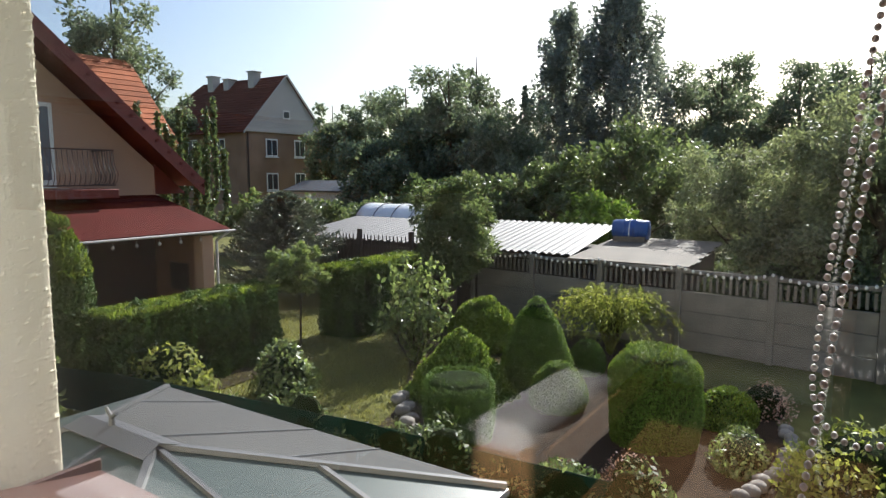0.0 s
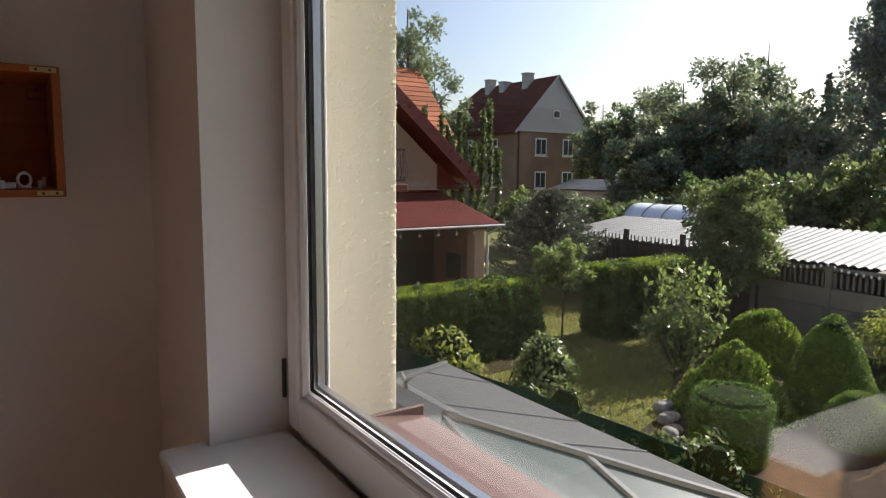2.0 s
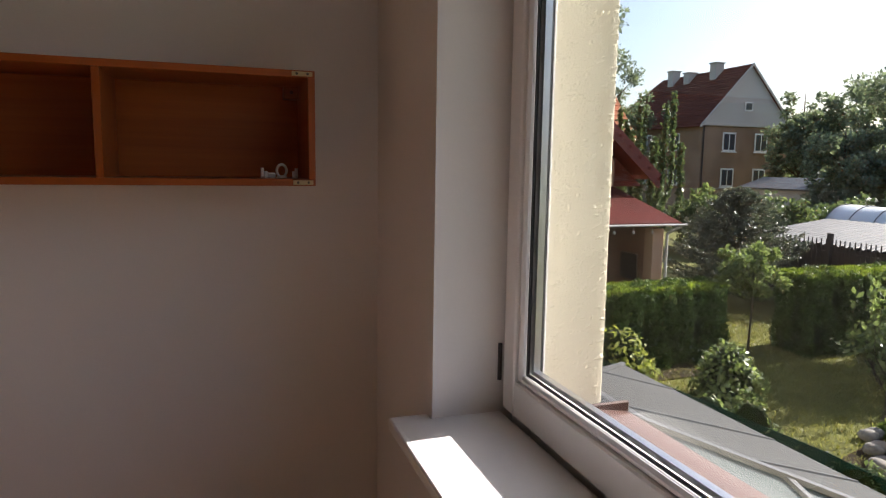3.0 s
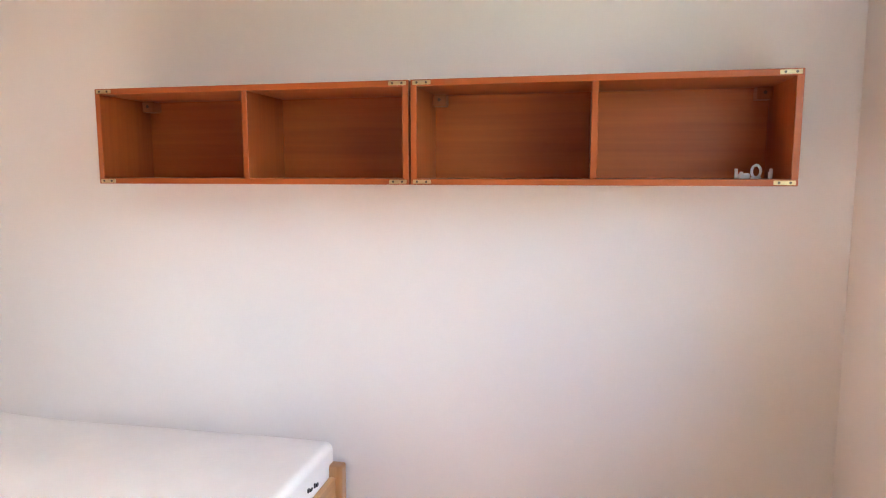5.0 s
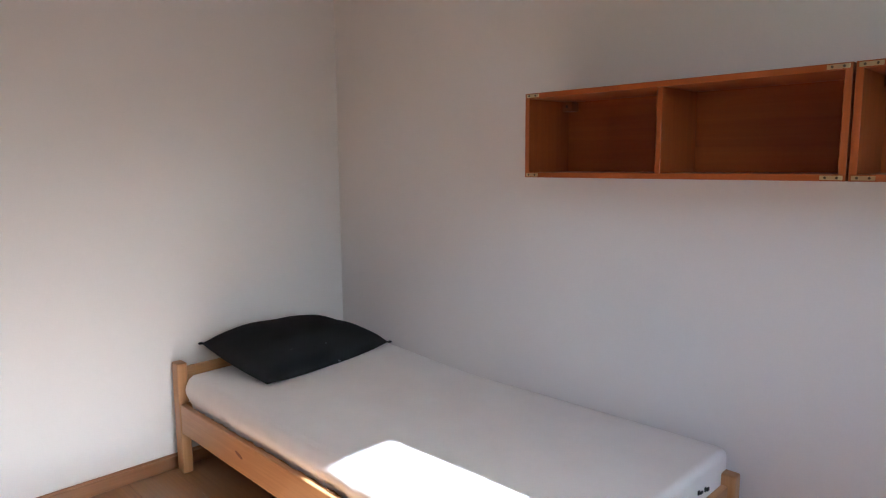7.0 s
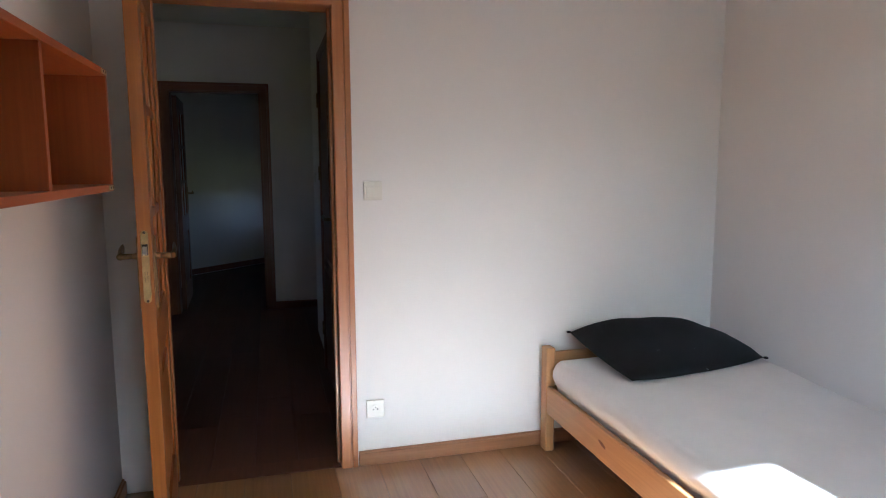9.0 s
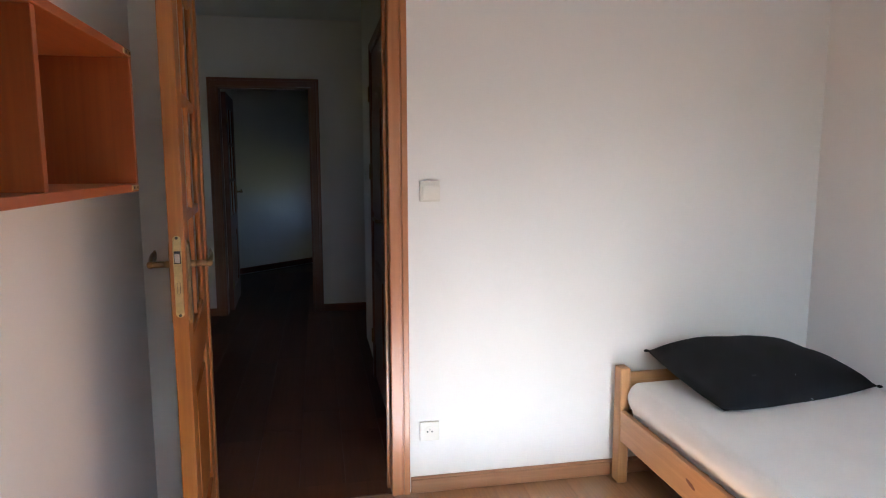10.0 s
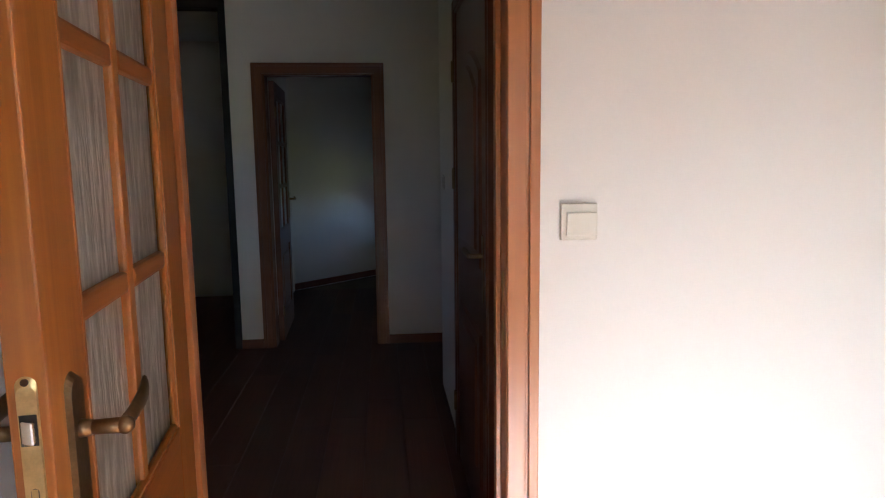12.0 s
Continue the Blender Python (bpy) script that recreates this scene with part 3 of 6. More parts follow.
casing(frame_1, DX0, DX1, DH, 0.0, 1, M_CASING, M_CASING_X)
casing(frame_1, DX0, DX1, DH, -0.12, -1, M_CASING, M_CASING_X)
part("jamb", slab(B(), DX0 - 0.02, -0.12, 0, DX0, 0.0, DH, 0.002), M_CASING, frame_1)
part("jamb", slab(B(), DX1, -0.12, 0, DX1 + 0.02, 0.0, DH, 0.002), M_CASING, frame_1)
part("jamb", slab(B(), DX0 - 0.02, -0.12, DH, DX1 + 0.02, 0.0, DH + 0.02, 0.002), M_CASING_X, frame_1)
part("door_stop", slab(B(), DX0, -0.075, 0, DX0 + 0.013, -0.045, DH, 0.002), M_CASING, frame_1)
part("door_stop", slab(B(), DX1 - 0.013, -0.075, 0, DX1, -0.045, DH, 0.002), M_CASING, frame_1)
q = slab(B(), DX0 - 0.001, -0.034, 0.95, DX0 + 0.002, -0.012, 1.13, 0.001)
part("strike_plate", q, M_LOCK, frame_1, "brass strike plate")
struct("threshold", slab(B(), DX0 + 0.001, -0.125, -0.008, DX1 - 0.001, -0.005, 0.004, 0.002), M_HALLFLOOR, "dark wooden threshold strip", "threshold")


def pill(q, across, length, centre, depth, axis):
    """A flat plate with half-round ends, long in z; axis 0 lies on an edge facing x, axis 1 on a face facing y; depth is (from, to)."""
    r, h = across / 2, length / 2 - across / 2
    outline = [(r * math.cos(a), h + r * math.sin(a)) for a in (k * math.pi / 10 for k in range(11))]
    outline += [(-u, -w) for u, w in outline]
    rings = []
    for d, k in ((depth[0], 1.0), (depth[1], 1.0 - 0.0012 / r)):
        rings.append([q.verts.new((d, centre[0] + u * k, centre[1] + w * k) if axis == 0 else (centre[0] + u * k, d, centre[1] + w * k)) for u, w in outline])
    q.faces.new(rings[0])
    q.faces.new(rings[1])
    n = len(outline)
    for k in range(n):
        q.faces.new((rings[0][k], rings[0][(k + 1) % n], rings[1][(k + 1) % n], rings[1][k]))
    return q


def glazed_leaf(name, m, width, label, mv, mx, glass, near=True):
    """Leaf in local coordinates: hinge at the origin, x along the leaf, y its thickness, z up. Six panes over a raised panel."""
    th, st = 0.04, 0.116
    d = tagged(new(name), label, "door", "", "structure")
    d.matrix_basis = m
    y0, y1 = -th / 2, th / 2
    hh = 1.985
    part("stile", slab(B(), 0, y0, 0.012, st, y1, hh, 0.003, 2), mv, d)
    lock_stile = part("stile", slab(B(), width - st, y0, 0.012, width, y1, hh, 0.003, 2), mv, d)
    part("rail", slab(B(), st, y0, 0.012, width - st, y1, 0.20, 0.003, 2), mx, d)
    part("rail", slab(B(), st, y0, 0.71, width - st, y1, 0.86, 0.003, 2), mx, d)
    part("rail", slab(B(), st, y0, 1.87, width - st, y1, hh, 0.003, 2), mx, d)
    q = slab(B(), st - 0.005, -0.008, 0.195, width - st + 0.005, 0.008, 0.715)
    for s in (-1, 1):
        slab(q, st + 0.045, min(0.008 * s, 0.017 * s), 0.25, width - st - 0.045, max(0.008 * s, 0.017 * s), 0.66, 0.008)
    part("panel", q, mv, d)
    gx0, gx1, gz0, gz1 = st, width - st, 0.86, 1.87
    cx = width / 2
    part("muntin", slab(B(), cx - 0.016, -0.016, gz0, cx + 0.016, 0.016, gz1, 0.006, 2), mv, d)
    zs = [gz0, 1.197, 1.533, gz1]
    for z in zs[1:3]:
        part("muntin", slab(B(), gx0, -0.016, z - 0.016, cx - 0.016, 0.016, z + 0.016, 0.006, 2), mx, d)
        part("muntin", slab(B(), cx + 0.016, -0.016, z - 0.016, gx1, 0.016, z + 0.016, 0.006, 2), mx, d)
    q = B()
    for s in (-1, 1):
        ya, yb = sorted((0.006 * s, 0.019 * s))
        slab(q, gx0, ya, gz0, gx0 + 0.014, yb, gz1, 0.004)
        slab(q, gx1 - 0.014, ya, gz0, gx1, yb, gz1, 0.004)
        slab(q, gx0 + 0.014, ya, gz0, gx1 - 0.014, yb, gz0 + 0.014, 0.004)
        slab(q, gx0 + 0.014, ya, gz1 - 0.014, gx1 - 0.014, yb, gz1, 0.004)
    part("moulding", q, mv, d)
    for i in range(3):
        for a, c in ((gx0 + 0.002, cx - 0.012), (cx + 0.012, gx1 - 0.002)):
            part("pane", slab(B(), a, -0.0025, zs[i] + 0.004, c, 0.0025, zs[i + 1] - 0.004), glass, d, "ribbed textured glass")
    if near:
        lp = part("lock_plate", pill(B(), 0.022, 0.225, (0, 1.0475), (width - 0.0005, width + 0.0025), 0), M_LOCK, d, "brass lock face plate with rounded ends")
        part("latch_opening", slab(B(), width + 0.0020, -0.0085, 1.083, width + 0.0030, 0.0085, 1.117), M_LABEL, lp)
        q = slab(B(), width + 0.0025, -0.0068, 1.086, width + 0.0125, 0.0068, 1.111, 0.0015)
        for v in q.verts:
            if v.co.y < 0 and v.co.x > width + 0.006:
                v.co.x -= 0.006
        part("latch", q, M_STEEL, lp, "worn steel latch")
        part("bolt_slot", pill(B(), 0.0095, 0.040, (0, 1.018), (width + 0.0020, width + 0.0031), 0), M_SCREW, lp)
        part("bolt", slab(B(), width + 0.0030, -0.0032, 1.001, width + 0.0036, 0.0032, 1.035), M_LOCK, lp)
        for z in (0.943, 1.152):
            part("screw", tube(B(), (width + 0.002, 0, z), (width + 0.0036, 0, z), 0.004, sides=12), M_SCREW, lp)
    for s in (-1, 1):
        hd = part("door_handle", pill(B(), 0.040, 0.240, (width - 0.061, 1.022), (y1 * s, (y1 + 0.007) * s), 1), M_BRONZE, d, "antique brass handle on a long plate")
        zc, xc = 1.074, width - 0.061
        q = tube(B(), (xc, y1 * s, zc), (xc, (y1 + 0.02) * s, zc), 0.012, 0.009, 14)
        tube(q, (xc, (y1 + 0.018) * s, zc), (xc, (y1 + 0.055) * s, zc), 0.0085, 0.0095, 14)
        ball(q, (xc, (y1 + 0.055) * s, zc), 0.0108)
        rings = []
        for k in range(15):
            u = k / 14
            c = Vector((xc + 0.004 - 0.104 * u, (y1 + 0.053 + 0.006 * math.sin(u * 3)) * s, zc + 0.006 * math.sin(u * math.pi) + 0.014 * u * u))
            ra, rb = 0.0072 - 0.0022 * u, 0.0095 + 0.0075 * u ** 1.3
            if k in (0, 14):
                ra, rb = ra * 0.45, rb * 0.55
            rings.append([q.verts.new(c + Vector((0, ra * math.cos(a), rb * math.sin(a)))) for a in (m_ * math.tau / 12 for m_ in range(12))])
        for r0, r1 in zip(rings, rings[1:]):
            for m_ in range(12):
                q.faces.new((r0[m_], r0[(m_ + 1) % 12], r1[(m_ + 1) % 12], r1[m_]))
        q.faces.new(rings[0])
        q.faces.new(rings[-1])
        part("lever", q, M_BRONZE, hd, "", True)
        part("key_hole", slab(B(), xc - 0.003, min((y1 + 0.006) * s, (y1 + 0.0078) * s), 0.955, xc + 0.003, max((y1 + 0.006) * s, (y1 + 0.0078) * s), 0.985), M_LABEL, hd)
    for z in (0.25, 1.75):
        part("hinge", tube(B(), (-0.004, y0 - 0.004, z - 0.04), (-0.004, y0 - 0.004, z + 0.04), 0.007, sides=12), M_BRONZE, d)
    return d


def ribbed_glass():
    m, n, l, b = nodes_of("ribbed_glass")
    v = texco(n, l, (60, 60, 9))
    h = noise_node(n, l, v, 1.0, 3)
    l.new(ramp(n, l, h, [(0.35, (0.42, 0.41, 0.38)), (0.62, (0.92, 0.92, 0.88))]), b.inputs["Base Color"])
    b.inputs["Transmission Weight"].default_value = 0.75
    b.inputs["Roughness"].default_value = 0.28
    b.inputs["IOR"].default_value = 1.45
    bump(n, l, b, h, 1.0, 0.014)
    return m


M_RIBBED = ribbed_glass()
LEAF_TURN = math.degrees(math.atan2(0.70, -0.068))
glazed_leaf("door_1", pose(2.606, 0.004, 0, 0, 0, LEAF_TURN), 0.70, "open varnished pine door with ribbed glass panes", M_DOOR, M_DOOR_X, M_RIBBED)

# ---- hall ----
HX0, HXN, HX1, HH = 1.70, 1.815, 4.25, 2.60       # far and near part of the west wall, east wall, height
b = slab(B(), HX0 - 0.2, HY - 0.12, -0.2, HX0, -2.5, HH)
slab(b, HX0 - 0.2, -2.5, -0.2, HXN, -0.122, HH)
struct("wall_hall_west", b, M_WALL_HALL, "white plaster wall of the dark hall", "wall")
b = slab(B(), HX0, HY - 0.12, -0.2, 2.207, HY, HH)
slab(b, 3.004, HY - 0.12, -0.2, 3.235, HY, HH)
slab(b, 2.207, HY - 0.12, 2.025, 3.004, HY, HH)
struct("wall_hall_south", b, M_WALL_HALL, "white plaster wall of the hall with a doorway", "wall")
struct("wall_hall_north", slab(B(), W, -0.32, -0.2, HX1, -0.122, HH), M_WALL_HALL, "white plaster wall of the hall", "wall")
# unseen opening, added at y -2.75 to -2.2 to let skylight in
b = slab(B(), HX1, -5.9, -0.2, HX1 + 0.2, -2.75, HH)
slab(b, HX1, -2.2, -0.2, HX1 + 0.2, -0.122, HH)
slab(b, HX1, -2.75, -0.2, HX1 + 0.2, -2.2, 1.4)
slab(b, HX1, -2.75, 1.72, HX1 + 0.2, -2.2, HH)
struct("wall_hall_east", b, M_WALL_HALL, "white plaster wall of the hall", "wall")
struct("wall_passage", slab(B(), 3.262, -5.7, -0.2, HX1, -5.52, HH), M_WALL_HALL, "white plaster wall at the end of the passage", "wall")
struct("ceiling_hall", slab(B(), HX0 - 0.2, -8.6, HH, HX1 + 0.2, -0.122, HH + 0.2), M_CEIL, "white painted hall ceiling", "ceiling")
q = slab(B(), 3.237, HY - 0.10, 0, 3.285, HY + 0.008, 2.55, 0.003)
slab(q, 3.285, HY - 0.10, 2.46, HX1 - 0.002, HY + 0.008, 2.55, 0.003)
struct("passage_trim", q, M_BLACKTRIM, "black wooden frame around the passage opening", "trim")
struct("baseboard_hall_south", skirting(HX0, 2.134, "x", HY, 1), M_DARKCASE_X, "brown wooden skirting board", "baseboard")
struct("baseboard_hall_south_end", skirting(3.077, 3.235, "x", HY, 1), M_DARKCASE_X, "brown wooden skirting board", "baseboard")
# room beyond, with a slanting wall
# unseen opening, added at y -6.2 to -5.7 to light this room
b = slab(B(), HX0 - 0.2, -8.6, -0.2, HX0, -6.2, HH)
slab(b, HX0 - 0.2, -5.7, -0.2, HX0, HY - 0.122, HH)
slab(b, HX0 - 0.2, -6.2, -0.2, HX0, -5.7, 0.9)
slab(b, HX0 - 0.2, -6.2, 1.15, HX0, -5.7, HH)
struct("wall_far_room_west", b, M_WALL_HALL, "white plaster wall of the far room", "wall")
struct("wall_far_room_east", slab(B(), 3.14, -5.72, -0.2, 3.26, HY - 0.122, HH), M_WALL_HALL, "white plaster wall of the far room", "wall")
b = prism(B(), [(3.26, -5.62), (1.55, -7.25), (1.55, -7.47), (3.26, -5.84)], -0.2, HH)
struct("wall_far_room_slanting", b, M_WALL_HALL, "white plaster wall of the far room", "wall")
b = prism(B(), [(3.255, -5.640), (1.702, -7.118), (1.702, -7.090), (3.255, -5.612)], 0.0, 0.07)
struct("baseboard_far_room", b, M_DARKDOOR, "dark wooden skirting board", "baseboard")
frame_2 = tagged(new("door_frame_2"), "dark varnished wooden door frame across the hall", "door frame", "", "structure")
casing(frame_2, 2.209, 3.002, 2.015, HY, 1, M_DARKCASE, M_DARKCASE_X)
part("jamb", slab(B(), 2.207, HY - 0.12, 0, 2.227, HY, 2.015), M_DARKCASE, frame_2)
part("jamb", slab(B(), 2.984, HY - 0.12, 0, 3.004, HY, 2.015), M_DARKCASE, frame_2)
part("jamb", slab(B(), 2.207, HY - 0.12, 2.005, 3.004, HY, 2.025), M_DARKCASE_X, frame_2)
glazed_leaf("door_2", pose(2.965, HY - 0.15, 0, 0, 0, -88), 0.76, "open wooden door with glass panes in the far room", M_DARKDOOR, M_DARKDOOR, M_RIBBED, False)

# closed side door in the hall, with an arched upper panel
d3 = tagged(new("door_3"), "closed dark brown panelled door in the hall wall", "door", "", "structure")
DY0, DY1 = -1.478, -0.672
part("leaf", slab(B(), HXN, DY0, 0.005, HXN + 0.016, DY1, 2.0, 0.003), M_DARKDOOR, d3)


def arched_panel(x0, x1, y0, y1, z0, z1, rise):
    """A raised panel on the leaf whose upper edge is a flat arch."""
    q = B()
    outline = [(y0, z0), (y1, z0)] + [(y1 + (y0 - y1) * k / 12, z1 + rise * math.sin(math.pi * k / 12)) for k in range(13)]
    rings = []
    for x, inset in ((x0, 0.0), (x1, 0.012)):
        cy, cz = (y0 + y1) / 2, (z0 + z1) / 2
        rings.append([q.verts.new((x, y - math.copysign(inset, y - cy), z - math.copysign(inset, z - cz))) for y, z in outline])
    q.faces.new(rings[1])
    for k in range(len(outline)):
        j = (k + 1) % len(outline)
        q.faces.new((rings[0][k], rings[0][j], rings[1][j], rings[1][k]))
    return q


for z0, z1, rise in ((0.20, 0.78, 0.0), (1.00, 1.68, 0.10)):
    part("panel_moulding", arched_panel(HXN + 0.014, HXN + 0.026, DY0 + 0.10, DY1 - 0.10, z0, z1, rise), M_DARKDOOR, d3)
    part("panel", arched_panel(HXN + 0.024, HXN + 0.034, DY0 + 0.16, DY1 - 0.16, z0 + 0.06, z1 - 0.05, rise), M_DARKDOOR, d3)
q = slab(B(), HXN + 0.016, -0.755, 0.90, HXN + 0.022, -0.715, 1.13, 0.003)
tube(q, (HXN + 0.022, -0.735, 1.06), (HXN + 0.066, -0.735, 1.06), 0.009)
tube(q, (HXN + 0.066, -0.735, 1.06), (HXN + 0.068, -0.850, 1.066), 0.009, 0.011)
part("door_handle", q, M_BRONZE, d3, "antique brass lever handle")
for y0, y1, z0, z1 in ((-1.55, DY0 - 0.002, 0.0, 2.07), (DY1 + 0.002, -0.60, 0.0, 2.07), (DY0 - 0.002, DY1 + 0.002, 2.002, 2.07)):
    q = slab(B(), HXN, y0, z0, HXN + 0.024, y1, z1, 0.003, 2)
    slab(q, HXN + 0.020, y0 + 0.012 * (y1 - y0 < 0.1), z0 + 0.012 * (z0 > 1), HXN + 0.030, y1 - 0.012 * (y1 - y0 < 0.1), z1 - 0.012, 0.004, 2)
    part("casing", q, M_DARKDOOR, d3)
for z in (0.28, 1.30, 1.76):
    part("hinge", tube(B(), (HXN + 0.034, DY0 - 0.004, z - 0.045), (HXN + 0.034, DY0 - 0.004, z + 0.045), 0.007, sides=10), M_BRONZE, d3)
hs = thing("light_switch", "cream plastic light switch on the hall wall", "light switch")
part("frame", slab(B(), HXN, -2.32, 1.22, HXN + 0.009, -2.24, 1.30, 0.004, 3), M_SWITCH, hs)
part("rocker", slab(B(), HXN + 0.009, -2.308, 1.235, HXN + 0.013, -2.252, 1.288, 0.002), M_SWITCH, hs)


# ---- outdoors ----
G = -3.0
M_GRASS = surface("lawn", (0.150, 0.150, 0.048), 0.9, vary=0.35, big=0.9, fine=25, relief=0.8, dist=0.03, spec=0.1)
M_BLADE = leaf("grass_blade", (0.10, 0.11, 0.025), (0.21, 0.195, 0.06), 0.3)
M_SOIL = surface("garden_soil", (0.055, 0.040, 0.028), 0.95, vary=0.4, big=3, fine=40, relief=1.0, dist=0.03, spec=0.1)
# near-black green: the shade inside plants is put into this colour
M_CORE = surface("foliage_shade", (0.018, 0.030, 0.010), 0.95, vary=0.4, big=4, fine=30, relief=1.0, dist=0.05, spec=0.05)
M_BARK = surface("bark", (0.10, 0.075, 0.055), 0.95, vary=0.35, big=6, fine=40, relief=1.0, dist=0.02, stretch=(1, 1, 0.3), spec=0.1)
# bright yellow-green with backlight from the sun put into the colour
M_SPRAY = leaf("sunlight_tinted_spray", (0.085, 0.120, 0.014), (0.170, 0.215, 0.034), 0.42, 0.55, 0.2)
# distance haze is put into this leaf colour: paler and greyer
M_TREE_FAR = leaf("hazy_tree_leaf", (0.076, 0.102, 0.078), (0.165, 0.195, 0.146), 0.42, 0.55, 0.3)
M_WILLOW = leaf("dry_grey_green_leaf", (0.085, 0.102, 0.062), (0.190, 0.208, 0.132), 0.42, 0.5, 0.35)
M_THUJA = leaf("thuja_leaf", (0.020, 0.040, 0.010), (0.060, 0.100, 0.022), 0.08, 0.6, 0.2)
M_BOX = leaf("box_leaf", (0.042, 0.085, 0.016), (0.110, 0.175, 0.034), 0.12, 0.6, 0.15)
M_JUNIPER = leaf("juniper_leaf", (0.062, 0.112, 0.022), (0.165, 0.230, 0.048), 0.22, 0.6, 0.15)
M_LILAC = leaf("lilac_leaf", (0.075, 0.105, 0.036), (0.175, 0.215, 0.090), 0.42, 0.38, 0.4)
M_GOLD = leaf("golden_leaf", (0.13, 0.165, 0.035), (0.30, 0.31, 0.085), 0.42, 0.5, 0.25)
M_TREE = leaf("tree_leaf", (0.050, 0.075, 0.032), (0.128, 0.158, 0.074), 0.40, 0.45, 0.35)
M_TREE_DARK = leaf("dark_tree_leaf", (0.042, 0.064, 0.030), (0.095, 0.125, 0.060), 0.36, 0.42, 0.45)
# blue-grey leaves, with the haze of distance in the colour
M_POPLAR = leaf("hazed_poplar_leaf", (0.115, 0.134, 0.136), (0.190, 0.212, 0.214), 0.38, 0.5, 0.35)
M_SPRUCE = leaf("spruce_needle", (0.045, 0.058, 0.045), (0.105, 0.120, 0.095), 0.15)
M_CONCRETE = surface("grey_concrete", (0.21, 0.188, 0.155), 0.9, vary=0.32, big=1.6, fine=50, relief=0.4, dist=0.006, per_object=0.15)
M_CORRUGATED = surface("galvanised_sheet", (0.17, 0.165, 0.165), 0.6, 0.0, spec=0.3, vary=0.2, big=1.0, fine=20, relief=0.05, per_object=0.15)
M_PLANKROOF = surface("weathered_boards", (0.20, 0.17, 0.135), 0.85, vary=0.3, big=1.5, fine=30, relief=0.3, stretch=(1, 0.2, 1), per_object=0.35)
M_BLUE = surface("blue_plastic", (0.025, 0.09, 0.30), 0.35, vary=0.08, relief=0.02)
M_FILM = surface("white_plastic_film", (0.78, 0.80, 0.80), 0.35, vary=0.08, big=2, relief=0.3, dist=0.02)
M_PICKET = surface("dark_stained_wood", (0.045, 0.030, 0.024), 0.8, vary=0.25, relief=0.2, per_object=0.3)
M_PEACH = surface("peach_render", (0.44, 0.285, 0.205), 0.9, vary=0.07, big=0.7, fine=80, relief=0.3, spec=0.2)
M_OCHRE = surface("old_ochre_render", (0.29, 0.198, 0.138), 0.92, vary=0.22, big=0.5, fine=12, relief=0.3, spec=0.2)
M_PALE = surface("pale_grey_render", (0.46, 0.44, 0.41), 0.9, vary=0.08, big=0.5, fine=12, relief=0.2, spec=0.2)
M_REDWOOD = wood("red_stained_boards", (0.17, 0.030, 0.020), (0.095, 0.016, 0.012), 1, 0.5, 0.2)
M_REDROOF = surface("red_shingle", (0.090, 0.018, 0.015), 0.9, vary=0.2, big=1.2, fine=30, relief=0.6, dist=0.012, spec=0.08)
M_OLDROOF = surface("old_clay_tile", (0.17, 0.062, 0.040), 0.9, vary=0.3, big=0.7, fine=6, relief=0.5, dist=0.05, spec=0.1, per_object=0.25)
M_ORANGE = surface("orange_clay_tile", (0.42, 0.14, 0.065), 0.85, vary=0.2, big=1, fine=10, relief=0.3, spec=0.2, per_object=0.3)
M_WINDOW_WHITE = surface("white_window_paint", (0.75, 0.74, 0.71), 0.5, vary=0.04, relief=0.0)
M_DARKPANE = surface("dark_window_pane", (0.06, 0.07, 0.08), 0.08, vary=0.2, big=2, relief=0.0)
M_SKYPANE = surface("door_pane", (0.10, 0.13, 0.17), 0.04, vary=0.1, big=1, relief=0.0)
M_IRON = surface("wrought_iron", (0.03, 0.022, 0.02), 0.55, vary=0.2, relief=0.05)
# darker and browner than the peach render, grained upright
M_PORCHWALL = wood("brown_porch_wall", (0.26, 0.140, 0.085), (0.17, 0.085, 0.050), 2, 0.7, 0.3)
# dark brown holding the shade under the porch roof in its colour
M_DARKIN = surface("porch_wall_painted_shade", (0.06, 0.038, 0.027), 0.9, vary=0.2, relief=0.1)
M_GAZ_SHEET = surface("grey_roof_sheet", (0.062, 0.062, 0.061), 0.75, 0.0, spec=0.25, vary=0.1, big=1.4, fine=40, relief=0.08, dist=0.002, per_object=0.06)
M_GAZ_PANEL = surface("grey_green_polycarbonate", (0.062, 0.080, 0.078), 0.42, spec=0.3, vary=0.07, big=0.9, fine=60, relief=0.02, per_object=0.05)
M_GAZ_TRIM = surface("grey_metal_profile", (0.11, 0.11, 0.114), 0.4, 0.2, vary=0.1, relief=0.03)
M_NET = surface("green_shade_net", (0.007, 0.028, 0.019), 0.9, vary=0.25, big=2, fine=150, relief=0.5, spec=0.1)
M_STONE = surface("field_stone", (0.30, 0.27, 0.24), 0.85, vary=0.25, big=8, fine=40, relief=0.5, per_object=0.3)
M_GUTTER = surface("white_gutter", (0.45, 0.42, 0.40), 0.5, vary=0.06, relief=0.0)
M_FLOWER = leaf("pink_flower", (0.35, 0.16, 0.15), (0.55, 0.36, 0.32), 0.3)

struct("ground", slab(B(), -700, 4.0, G - 1, 700, 1200, G), M_GRASS, "mown garden lawn reaching into the distance", "lawn")
struct("ground_behind", slab(B(), -700, -500, G - 1.01, 700, 4.0, G - 0.01), M_GRASS, "grass ground behind the building", "lawn")
b = slab(B(), 1.3, -9.0, -3.4, 4.7, -8.8, 4.6)
slab(b, -0.4, 0.0, -3.4, -0.2, 3.6, 4.6)
